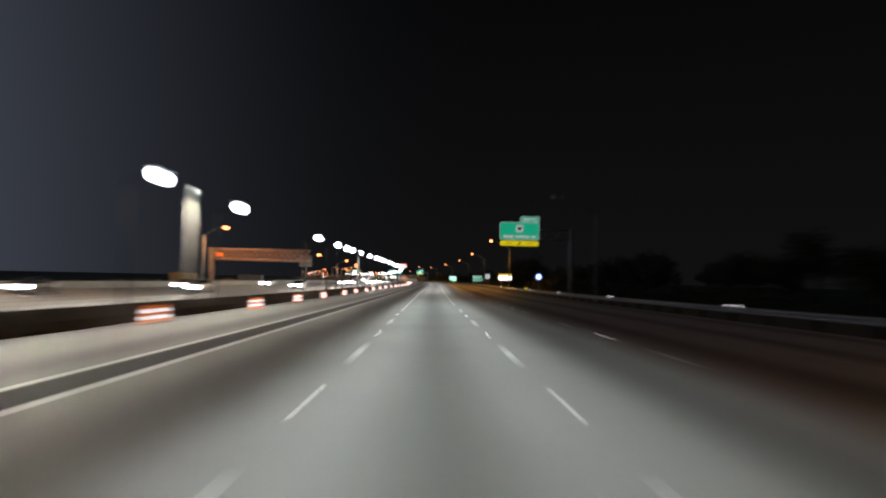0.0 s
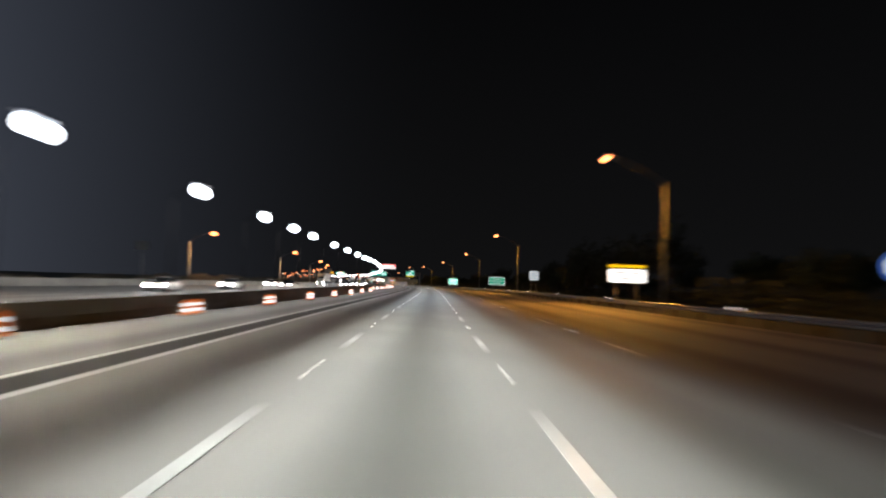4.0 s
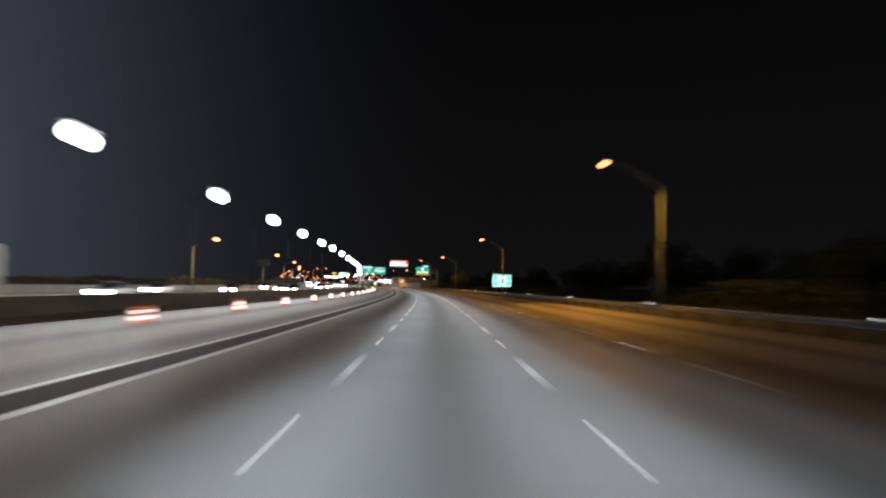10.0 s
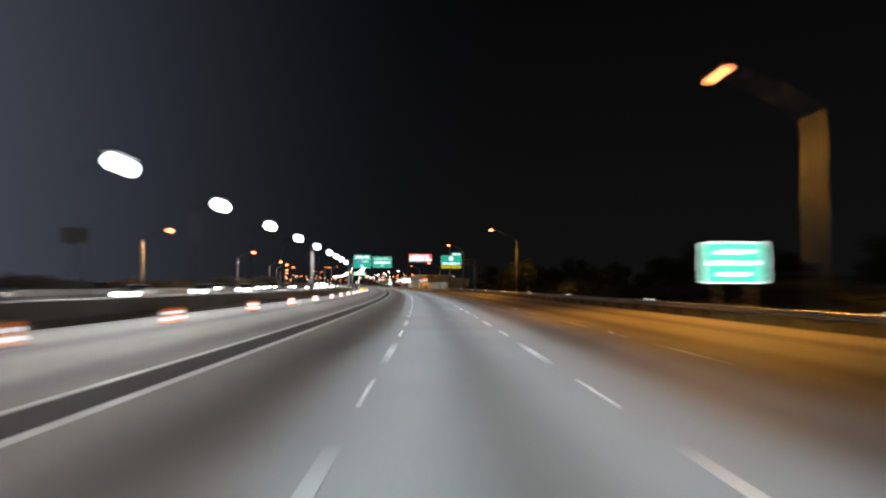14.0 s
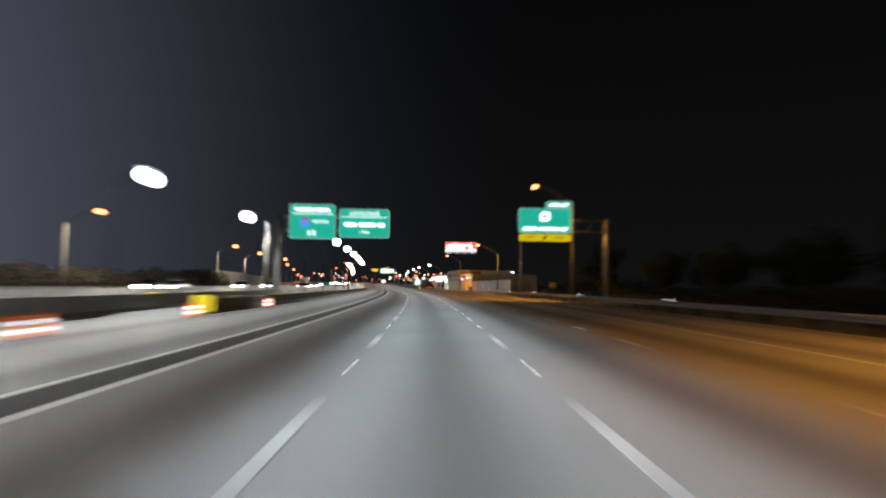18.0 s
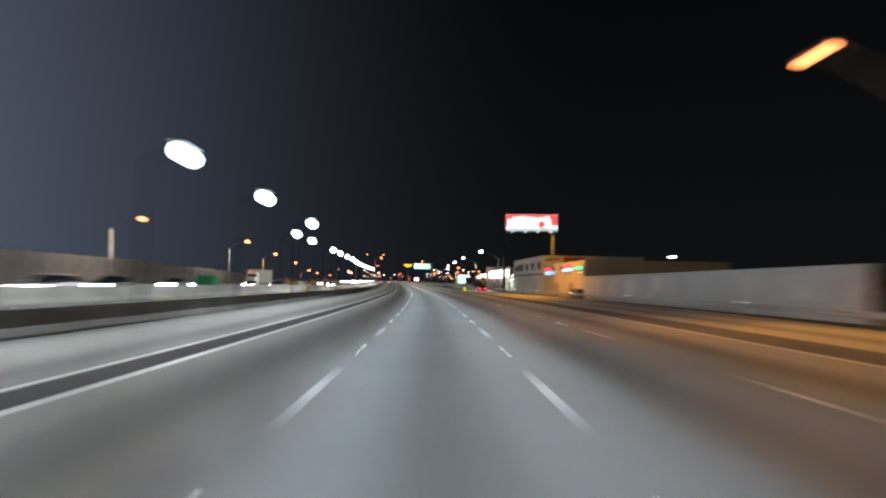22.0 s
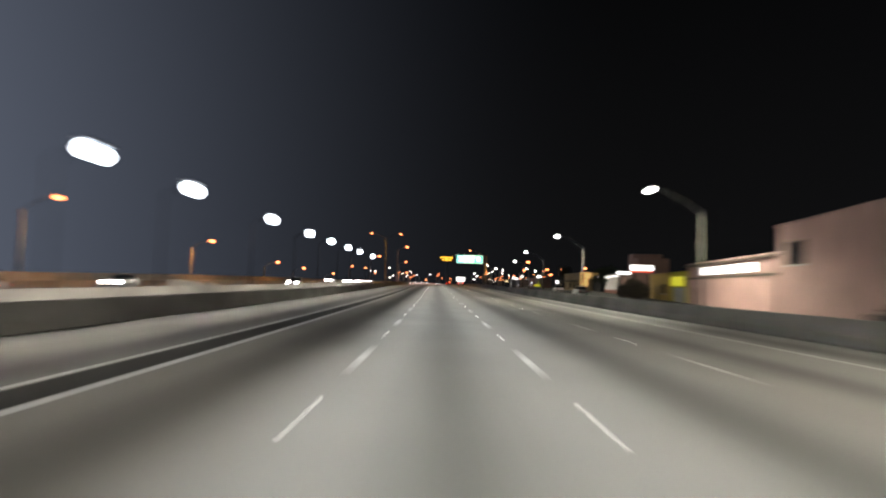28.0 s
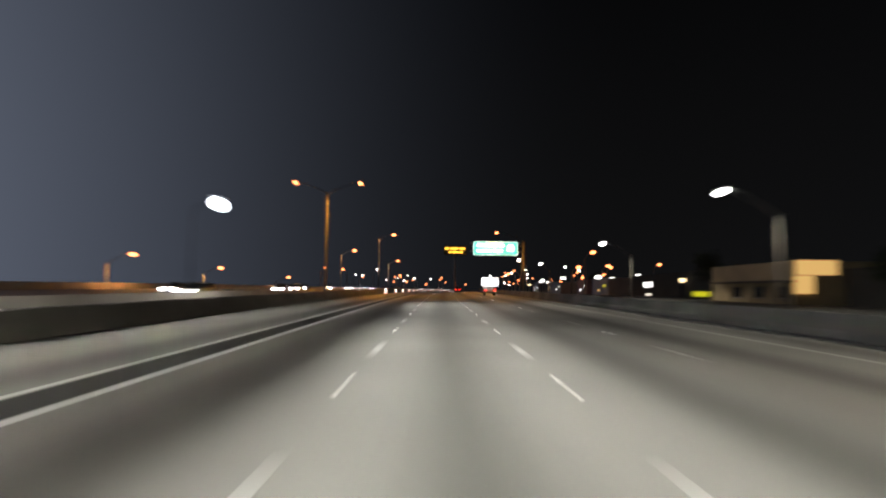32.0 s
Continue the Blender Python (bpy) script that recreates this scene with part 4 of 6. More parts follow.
drum_spots = [drum_spot(k) for k in range(48)]
drum_spots += [(806 + 14.2 * k, -12.0) for k in range(5)] + [(994 + 15.5 * k, -12.3) for k in range(4)] + [(1081 + 21 * k, -9.6) for k in range(16)]
random.seed(4)
first_drum = drum(base(*drum_spots[0]) @ Matrix.Diagonal((0.85, 0.85, 0.78, 1)))
lit_drum = copy_thing(first_drum, base(1060, -9.6) @ Matrix.Diagonal((0.85, 0.85, 0.78, 1)))
tagged(lit_drum, "orange and white traffic drum with a white warning light", "traffic drum", "traffic drums along the median")
part("warning_light", lens_block(-0.13, 0.13, -0.1, 0.1, 1.1, 1.38), LENS_LED, lit_drum, "glowing white warning light")
for s, d in drum_spots[1:]:
    copy_thing(lit_drum if s > 1061 else first_drum, base(s + random.uniform(-0.4, 0.4), d + random.uniform(-0.12, 0.12), 0.0, random.uniform(0, 360)) @ Matrix.Diagonal((0.85, 0.85, 0.78, 1)))

# -- walls and works beyond the opposite carriageway --
NOISE_WALL = surface("noise_wall_panels", (0.25, 0.235, 0.225), 0.9, 0, 0.3, 4, 30, 0.3)
wall = thing("wall_far", Matrix.Identity(4), "beige concrete noise wall with posts beyond the opposite carriageway", "wall", "", "structure")
WALL_TOP = [(730, 5.6), (780, 5.6), (815, 4.9), (850, 4.6), (880, 3.5), (900, 1.5)]
PANEL_CACHE = {}
for k in range(28):
    s = 734 + 6.0 * k
    h = round(glide(s, WALL_TOP) * 4) / 4
    if h not in PANEL_CACHE:
        mesh = bpy.data.meshes.new("panel")
        bm = box(-0.08, 0.08, -2.85, 2.85, -0.3, h, 0.02)
        bm.normal_update(), bm.to_mesh(mesh), bm.free()
        mesh.materials.append(NOISE_WALL)
        post = bpy.data.meshes.new("post")
        bm = box(-0.16, 0.16, -0.15, 0.15, -0.3, h + 0.15, 0.02)
        bm.normal_update(), bm.to_mesh(post), bm.free()
        post.materials.append(BARRIER)
        PANEL_CACHE[h] = mesh, post
    for mesh, ds in zip(PANEL_CACHE[h], (0, 3.0)):
        ob = new(mesh.name.split(".")[0], mesh)
        ob.parent, ob.matrix_basis = wall, base(s + ds, -58)
# loose concrete blocks beside the opposite barrier
def concrete_block(m, length, height, label):
    t = thing("concrete_block", m, label, "concrete block", "loose concrete blocks")
    part("body", box(-0.3, 0.3, -length / 2, length / 2, 0.0, height, 0.05), PALE_BARRIER, t)
    for y in (-length / 4, length / 4):
        part("lifting_loop", tube([(0, y - 0.12, height - 0.02), (0, y - 0.08, height + 0.1), (0, y + 0.08, height + 0.1), (0, y + 0.12, height - 0.02)], [0.015] * 4, 5), DARK_METAL, t)


for s, length, height in ((756.6, 1.6, 1.45), (759.4, 2.6, 1.3), (763.2, 3.4, 1.15), (878.8, 1.8, 1.25), (882.0, 2.4, 1.15), (885.6, 1.6, 1.05)):
    concrete_block(base(s, -19.4, opposite(s)), length, height, "pale concrete block standing behind the opposite barrier")
# truss over the opposite lanes
# the orange of the lamp light is put into the truss colour
TINTED_STEEL = surface("orange_tinted_truss_steel", (0.56, 0.38, 0.31), 0.6, 0.2, 0.3, 10, 50, 0.15)
t = thing("sign_truss", base(160, 0), "steel sign truss spanning the opposite carriageway", "sign truss")
for x in (-55.0,):
    for y in (0.0, 1.6):
        part("leg", tube([(x, y, -0.3), (x, y, 8.6)], [0.4, 0.36], 12), TINTED_STEEL, t, smooth=True)
    part("footing", box(x - 0.9, x + 0.9, -0.8, 2.4, -0.3, 0.35, 0.06), BARRIER, t)
for y in (0.0, 1.6):
    for z in (5.9, 8.5):
        part("chord", tube([(-55.3, y, z), (-31.0, y, z)], [0.27, 0.24], 8), TINTED_STEEL, t, smooth=True)
    for k in range(16):
        x = -55 + 1.5 * k
        part("brace", tube([(x, y, 5.9), (x + 1.5, y, 8.5)], [0.09, 0.09], 6), TINTED_STEEL, t)
        part("brace", tube([(x, y, 8.5), (x + 1.5, y, 5.9)], [0.09, 0.09], 6), TINTED_STEEL, t)
        part("hanger", tube([(x, y, 5.9), (x, y, 8.5)], [0.08, 0.08], 6), TINTED_STEEL, t)
for k in range(9):
    for z in (5.9, 8.5):
        part("cross_strut", tube([(-55 + 3.0 * k, 0.0, z), (-55 + 3.0 * k, 1.6, z)], [0.06, 0.06], 6), TINTED_STEEL, t)
part("end_sign", plate(-33.6, -30.6, 4.6, 7.4, 2.0, 2.06, 0.15), GALV, t, "grey back of a hanging sign panel")
part("lamp_box", box(-53.6, -51.8, -0.5, -0.25, 6.7, 7.5, 0.05), DRUM_ORANGE, t, "amber lit box")


# -- buildings --
STUCCO = surface("white_stucco", (0.60, 0.59, 0.56), 0.9, 0, 0.2, 4, 60, 0.3)
WARM_STUCCO = surface("cream_stucco", (0.58, 0.46, 0.28), 0.9, 0, 0.2, 4, 60, 0.3)
PINK_STUCCO = surface("pink_stucco", (0.52, 0.34, 0.30), 0.9, 0, 0.2, 4, 60, 0.3)
YARD_WALL = surface("pale_yard_wall", (0.5, 0.5, 0.49), 0.9, 0, 0.25, 3, 50, 0.3)
YELLOW_PAINT = surface("yellow_painted_wall", (0.55, 0.48, 0.03), 0.8, 0, 0.2, 4, 60, 0.2)
GREEN_STEEL = surface("dull_green_steel", (0.2, 0.26, 0.14), 0.6, 0.1, 0.25, 6, 60, 0.1)
ROOF = surface("roof_felt", (0.09, 0.085, 0.08), 0.95, 0, 0.3, 4, 60, 0.3)
TRIM = surface("brown_trim", (0.12, 0.09, 0.07), 0.8, 0, 0.2, 8, 60, 0.1)
GLASS = bpy.data.materials.new("window_glass")
_n, _l, _b = nodes_of(GLASS)
_b.inputs["Base Color"].default_value, _b.inputs["Roughness"].default_value = (0.02, 0.022, 0.025, 1), 0.08
SHOP_WHITE = glowing("lit_white_sign", (1.0, 0.98, 0.97), 2.6)
SHOP_SOFT = glowing("lit_soft_panel", (1.0, 0.93, 0.75), 1.2)
SHOP_AMBER = glowing("lit_amber_panel", (1.0, 0.6, 0.2), 0.72)
NEON_RED, NEON_BLUE, NEON_GREEN = glowing("red_neon", (1.0, 0.03, 0.06), 2.6), glowing("blue_neon", (0.25, 0.5, 1.0), 2.2), glowing("green_neon", (0.05, 0.9, 0.4), 1.6)
GLARE_WHITE, GLARE_WARM, GLARE_RED = glowing("glaring_white_sign", (1.0, 0.98, 0.95), 4.0), glowing("glaring_warm_sign", (1.0, 0.75, 0.4), 3.0), glowing("glaring_red_sign", (1.0, 0.12, 0.06), 2.2)
OCHRE = surface("ochre_painted_wall", (0.5, 0.33, 0.07), 0.8, 0, 0.2, 4, 60, 0.2)
RED_BASE = surface("red_brown_base", (0.24, 0.08, 0.05), 0.8, 0, 0.2, 4, 60, 0.2)
SHOP_YELLOW = glowing("lit_yellow_sign", (0.6, 0.58, 0.02), 0.7)


def window(parent, y, z, w, h, x=-0.0, lit=None):
    """A window in a front that faces -x: frame, sill, two panes."""
    f = part("window", bmesh_frame(y, z, w, h, x), TRIM, parent)
    part("sill", box(x - 0.14, x, y - w / 2 - 0.08, y + w / 2 + 0.08, z - 0.08, z - 0.001), STUCCO, f)
    for k in (0, 1):
        part("pane", box(x - 0.025, x - 0.004, y - w / 2 + 0.07 + k * (w / 2 - 0.03), y - 0.02 + k * (w / 2 - 0.03), z + 0.07, z + h - 0.07), lit or GLASS, f)
    return f


def bmesh_frame(y, z, w, h, x):
    bm = box(x - 0.07, x, y - w / 2, y + w / 2, z, z + 0.065)
    box(x - 0.07, x, y - w / 2, y + w / 2, z + h - 0.065, z + h, bm=bm)
    for yy in (y - w / 2, y - 0.03, y + w / 2 - 0.065):
        box(x - 0.069, x, yy, yy + 0.065, z + 0.066, z + h - 0.066, bm=bm)
    return bm


def building(s0, s1, d, depth, height, material, label, name="commercial_building", turn=0.0, floor=-0.25):
    """A flat-roofed block whose front faces the road: local x away from the road, local y along it."""
    t = thing(name, base(s0, d, 0, turn), label, "building")
    length = s1 - s0
    w = 0.3
    for q in ((0, w, 0, length), (depth - w, depth, 0, length), (w, depth - w, 0, w), (w, depth - w, length - w, length)):
        part("wall", box(*q, floor, height), material, t)
    part("roof", box(w, depth - w, w, length - w, height - 0.7, height - 0.5), ROOF, t)
    part("coping", box(-0.06, w + 0.06, -0.06, length + 0.06, height, height + 0.14, 0.02), material, t)
    part("coping", box(w + 0.062, depth + 0.06, -0.06, w, height, height + 0.14, 0.02), material, t)
    part("coping", box(w + 0.062, depth + 0.06, length - w, length + 0.06, height, height + 0.14, 0.02), material, t)
    return t


def wall_sign(parent, y0, y1, z0, z1, material, x=-0.18, name="lit_sign", label=""):
    c = part("sign_case", box(x, -0.002, y0, y1, z0, z1, 0.03), DARK_METAL, parent)
    part(name, box(x - 0.02, x - 0.002, y0 + 0.06, y1 - 0.06, z0 + 0.06, z1 - 0.06), material, c, label)


# long pale yard wall
t = thing("yard_wall", Matrix.Identity(4), "long pale masonry yard wall behind the ramp", "wall", "", "structure")
part("wall", sweep([(24.0, -0.3), (24.0, 3.02), (24.3, 3.02), (24.3, -0.3)], 686.5, 746.8, 4, True), YARD_WALL, t)
for s0, s1, z0, z1 in ((690.6, 694.4, 1.0, 2.7), (716.5, 719.5, 1.1, 2.8), (726, 728.5, 0.9, 2.4)):
    part("painted_patch", sweep([(23.996, z0), (23.996, z1)], s0, s1, 2), STUCCO, t, "paler painted-over patch")
part("cap", sweep([(23.94, 3.024), (23.94, 3.14), (24.36, 3.14), (24.36, 3.024)], 686.5, 746.8, 4, True), YARD_WALL, t)
for k in range(9):
    part("pier", box(-0.09, -0.002, -0.25, 0.25, -0.3, 3.0, 0.01), YARD_WALL, t).matrix_basis = base(692 + 6.2 * k, 24.0)
# single-storey shops, then a two-storey block
b = building(747, 776.6, 24.0, 22, 5.5, WARM_STUCCO, "cream single-storey shop building with small neon signs")
for y0, y1, z0, z1, neon in ((0.6, 5.7, 4.2, 4.72, NEON_GREEN), (7.2, 13.5, 4.02, 4.62, NEON_BLUE), (8.5, 12.0, 4.76, 5.22, NEON_RED), (19.7, 28.2, 3.65, 4.32, NEON_BLUE), (22.9, 28.5, 4.45, 4.95, NEON_RED)):
    wall_sign(b, y0, y1, z0, z1, neon)
c = part("sign_board", box(-0.08, -0.002, 8.3, 12.2, 3.48, 3.9, 0.02), TRIM, b, "brown board with pale lettering")
for k in range(6):
    part("letter_bar", box(-0.1, -0.082, 8.5 + 0.6 * k, 8.9 + 0.6 * k, 3.58, 3.8), STUCCO, c)
for y0, y1 in ((13.7, 15.8), (20.2, 22.7)):
    part("blank_board", box(-0.07, -0.002, y0, y1, 4.4, 4.95, 0.02), TRIM, b, "dark brown blank board")
wall_sign(b, 1.2, 3.0, 3.62, 3.88, SHOP_SOFT)
part("ledge", box(-0.1, -0.002, 0, 29.6, 3.3, 3.44, 0.01), WARM_STUCCO, b)
part("vent_box", box(-0.9, -0.002, 0.9, 6.0, -0.25, 1.25, 0.04), TRIM, b, "brown box against the wall")
for y in (8.5, 18.5):
    f = part("door", box(-0.06, -0.003, y - 0.5, y + 0.5, -0.2, 2.1, 0.01), TRIM, b)
    part("door_handle", box(-0.12, -0.062, y + 0.32, y + 0.36, 0.85, 1.15), GALV, f)
b = building(776.8, 811, 24.0, 20, 7.4, STUCCO, "white two-storey building with a dark string course and upper windows")
part("string_course", box(-0.1, -0.002, 0, 34.2, 3.75, 4.05), TRIM, b)
for y in (4.0, 10.5, 17.0, 23.6, 27.6, 31.0):
    window(b, y, 4.9, 2.0 if y < 20 else 2.6, 1.5)
part("lower_wall", box(-0.05, -0.002, 0.02, 34.18, -0.2, 3.74), STUCCO, b, "paler repainted lower wall")
for y in (1.6, 29.4):
    part("downpipe", tube([(-0.12, y, -0.2), (-0.12, y, 7.2)], [0.06, 0.06], 8), STUCCO, b)
c = part("painted_panel", box(4.0, 8.2, -0.03, -0.002, 6.1, 7.3, 0.01), RED_BASE, b, "red painted sign panel on the end wall")
for k in range(5):
    part("letter_bar", box(0.5 + 0.56 * k, 0.9 + 0.56 * k, -0.02, -0.003, 6.4 + 0.06 * k, 6.9 + 0.05 * k), TRIM, b)
# pale yard wall between the two blocks, washed by small greenish lamps
YARD_GREEN = glowing("greenish_lamp_lens", (0.75, 1.0, 0.7), 14)
t = thing("side_yard_wall", base(811.4, 25.6), "pale yard wall washed by greenish wall lamps", "wall")
part("wall", box(0.0, 0.25, 0.0, 20.0, -0.4, 3.3), STUCCO, t)
part("cap", box(-0.05, 0.3, 0.0, 20.0, 3.302, 3.4), STUCCO, t)
part("gate", box(-0.06, -0.003, 13.0, 17.0, -0.3, 2.7, 0.01), GREEN_STEEL, t, "dull green steel gate")
for k in range(7):
    part("gate_rib", box(-0.085, -0.062, 13.2 + 0.6 * k, 13.28 + 0.6 * k, -0.25, 2.65), GREEN_STEEL, t)
for y, z in ((1.5, 4.25), (9.0, 3.9), (10.5, 2.9)):
    c = part("lamp_bracket", box(-0.22, -0.003, y - 0.06, y + 0.06, 3.2 if z > 3 else 2.8, z, 0.01), DARK_METAL, t)
    part("lamp_lens", lens_block(-0.42, -0.1, y - 0.22, y + 0.22, z, z + 0.3), YARD_GREEN, c, "glaring greenish lens")
    q = base(811.4, 25.6)
    lamp("yard_lamp_beam", "SPOT", look(q @ Vector((-1.1, y, z - 0.1)), q @ Vector((0.0, y, 0.8))), 260, (0.72, 1.0, 0.6), 0.15, 140, 0.7)
# shop with the long lit fascia, and the pink block
SKEW = -7.9  # the frontage swings away from the freeway
b = building(829, 863.3, 26.0, 18, 6.2, PINK_STUCCO, "pink shop building with a long glaring white fascia sign", floor=-0.6)
part("fascia_sign", box(-0.75, -0.02, 0.6, 33.7, 3.75, 5.75, 0.05), GLARE_WHITE, b, "glaring white fascia box sign")
part("string_course", box(-0.06, -0.002, 0.5, 34.0, 3.4, 3.52), STUCCO, b)
for y in (14, 20, 26):
    window(b, y, 0.6, 4.6, 1.7)
b = building(863.6, 882.0, 24.6, 18, 7.0, PINK_STUCCO, "pink corner block with a rounded parapet and one dark window", turn=SKEW, floor=-0.6)
window(b, 15.2, 3.8, 3.2, 1.8)
b = building(882.2, 911.4, 27.2, 16, 4.75, PINK_STUCCO, "low pink shop wing with a white lit sign strip", turn=SKEW, floor=-0.6)
wall_sign(b, 4.8, 23.0, 3.35, 4.25, SHOP_WHITE)
part("string_course", box(-0.08, -0.002, 0, 29.2, 2.95, 3.2), TRIM, b)
part("eave", box(-0.35, -0.002, 0, 29.2, 4.5, 4.72, 0.02), TRIM, b)
part("shop_door", box(-0.06, -0.003, 25.6, 26.6, -0.5, 2.0, 0.01), TRIM, b)
b = building(911.8, 920.6, 31.4, 9, 3.75, YELLOW_PAINT, "low bright yellow painted shop with a pale shutter", turn=SKEW, floor=-0.6)
wall_sign(b, 0.6, 8.2, 1.9, 3.3, SHOP_YELLOW, name="lit_sign", label="glowing yellow shop sign")
f = part("shutter", box(-0.05, -0.003, 1.2, 7.0, -0.55, 1.75), YARD_WALL, b, "pale roller shutter")
for k in range(9):
    part("slat", box(-0.07, -0.052, 1.22, 6.98, -0.5 + 0.25 * k, -0.3 + 0.25 * k), YARD_WALL, f)
b = building(921.0, 936.0, 32.6, 9, 3.7, OCHRE, "low ochre shop wall beside the yellow shop", turn=SKEW, floor=-0.6)
window(b, 4.0, 0.8, 2.2, 1.4)
part("shop_door", box(-0.06, -0.003, 8.0, 9.0, -0.5, 1.9, 0.01), TRIM, b)
b = building(954.2, 970.0, 37.4, 12, 4.2, PINK_STUCCO, "low pinkish shop with a brown base", turn=SKEW, floor=-0.6)
part("plinth", box(-0.06, -0.002, 0, 15.8, -0.6, 0.7), RED_BASE, b)
part("eave", box(-0.4, -0.002, 0, 15.8, 4.0, 4.18, 0.02), TRIM, b)
b = building(958.6, 964.6, 39.8, 6, 7.15, PINK_STUCCO, "tall pinkish stair block behind the low shop", turn=SKEW, floor=-0.6)
b = building(964.8, 970.2, 40.6, 6, 8.2, PINK_STUCCO, "taller stepped pinkish block behind the low shop", turn=SKEW, floor=-0.6)
b = building(970.3, 998.0, 39.6, 12, 4.3, STUCCO, "white shop front with a brown base washed by five lamps", turn=SKEW, floor=-0.6)
part("plinth", box(-0.06, -0.002, 0, 27.7, -0.6, 0.75), RED_BASE, b)
for y in (2.8, 8.3, 13.8, 19.3, 24.8):
    c = part("wall_lamp", box(-0.5, -0.002, y - 0.5, y + 0.5, 3.92, 4.1, 0.02), DARK_METAL, b)
    part("wall_lamp_lens", box(-0.49, -0.1, y - 0.48, y + 0.48, 3.7, 3.918, 0.03), GLARE_WHITE, c)
    q = base(970.3, 39.6, 0, SKEW)
    lamp("wall_lamp_beam", "SPOT", look(q @ Vector((-0.55, y, 3.65)), q @ Vector((-0.1, y, 0.0))), 1000, (1.0, 0.86, 0.74), 0.1, 110, 0.8)
DARK_WALL = surface("dark_green_grey_wall", (0.06, 0.065, 0.058), 0.9, 0, 0.3, 4, 50, 0.2)
b = building(1003, 1024, 43.6, 14, 4.2, DARK_WALL, "plain dark grey-green low building with one corner lamp", turn=SKEW, floor=-0.6)
c = part("wall_lamp", box(-0.35, -0.002, 1.2, 1.6, 4.0, 4.12, 0.02), DARK_METAL, b)
part("wall_lamp_lens", box(-0.34, -0.06, 1.22, 1.58, 3.72, 3.998, 0.03), GLARE_WHITE, c, "glaring white lens")
b = building(1031.2, 1056, 44.2, 14, 5.2, WARM_STUCCO, "tan shop with a glowing amber corner panel and dark canopy", floor=-0.6)
c = part("sign_case", box(0.0, 5.5, -0.25, -0.002, 3.5, 5.5, 0.03), DARK_METAL, b)
part("lit_sign", box(0.06, 5.44, -0.28, -0.252, 3.56, 5.44), SHOP_AMBER, c, "glowing amber panel")
part("lit_column", box(0.06, 2.5, -0.2, -0.003, 1.2, 3.49), SHOP_AMBER, b, "glowing amber column")
part("canopy", box(-2.4, -0.002, -0.4, 20.5, 2.6, 2.86, 0.03), TRIM, b, "dark flat canopy")
for y in (0.3, 6.6, 13.0, 19.6):
    part("canopy_post", box(-2.25, -1.9, y - 0.18, y + 0.18, -0.6, 2.598, 0.02), WARM_STUCCO, b)
for y in (3.0, 9.0, 15.5):
    window(b, y, 0.6, 2.4, 1.5)
b = building(1066, 1131, 52, 14, 5.4, DARK_WALL, "long dark shop building with small white lit signs", floor=-0.6)
wall_sign(b, 45.5, 52.5, 2.3, 3.6, SHOP_WHITE)
wall_sign(b, 46.0, 51.0, 0.2, 0.8, SHOP_SOFT)
t = thing("oval_sign", base(1024.6, 30.0, -0.18), "low glowing yellow oval sign on a short post", "shop sign")
part("post", box(-0.07, 0.07, 0.1, 0.24, 0.0, 1.0, 0.02), DARK_METAL, t)
part("panel", plate(-0.95, 0.95, 0.9, 1.5, 0.0, 0.09, 0.3), SHOP_YELLOW, t, "glowing yellow panel")
random.seed(12)
for k in range(8):
    s = 1140 + 38 * k
    b = building(s, s + random.uniform(16, 28), 42 + random.uniform(0, 8), 14, random.uniform(3.2, 5.5), random.choice((STUCCO, WARM_STUCCO, PINK_STUCCO)),
                 "distant low shop building with small lit signs", floor=-0.6)
    wall_sign(b, 2, random.uniform(5, 9), 2.2, 2.9, random.choice((SHOP_WHITE, SHOP_SOFT, SHOP_YELLOW, NEON_GREEN)))
    wall_sign(b, 10, 13, 1.0, 1.6, random.choice((SHOP_WHITE, SHOP_AMBER)))

# -- billboard --
BOARD = glowing("lit_billboard_face", (1.0, 0.93, 0.92), 1.5)
BOARD_RED = glowing("lit_billboard_red", (0.85, 0.1, 0.09), 1.2)
t = thing("billboard", base(837.5, 33.9, 0.0, -9), "large lit white billboard with a coral-red top band on a column", "billboard")
column = base(837.5, 33.9, 0.0, -9).inverted() @ spot(827.8, 24.4)
part("column", tube([(column.x, column.y, -0.3), (column.x, column.y, 16.4)], [0.42, 0.4], 16), DARK_METAL, t, smooth=True)
part("carrier", tube([(column.x, column.y, 16.2), (-5.5, 0.9, 16.5), (6.5, 0.9, 16.5)], [0.3, 0.28, 0.24], 12), DARK_METAL, t, smooth=True)
for k in range(5):
    part("stringer", box(-6.6 + 3.2 * k, -6.4 + 3.2 * k, 0.502, 0.72, 16.5, 21.9), GALV, t)
part("back", box(-7.6, 7.6, 0.0, 0.5, 16.9, 22.2, 0.03), DARK_METAL, t)
f = part("poster", box(-7.4, 7.4, -0.06, -0.003, 17.3, 22.1), BOARD, t, "glowing white poster")
part("red_band", box(-7.38, 7.38, -0.075, -0.062, 20.7, 22.08), BOARD_RED, f)
part("red_edge", box(-7.38, -6.9, -0.075, -0.062, 18.4, 20.698), BOARD_RED, f)
part("red_edge", box(5.6, 7.38, -0.075, -0.062, 18.9, 20.698), BOARD_RED, f)
for x, w, z in ((-5.6, 1.0, 21.3), (-4.2, 0.9, 21.5), (-3.0, 0.5, 21.7), (-2.2, 0.5, 21.7), (-1.3, 1.1, 21.4), (0.2, 1.1, 21.3), (1.7, 1.0, 21.3), (3.1, 1.0, 21.4), (4.5, 0.6, 21.7)):
    part("letter_bar", box(x, x + w, -0.09, -0.077, 20.71, z), BOARD, f)
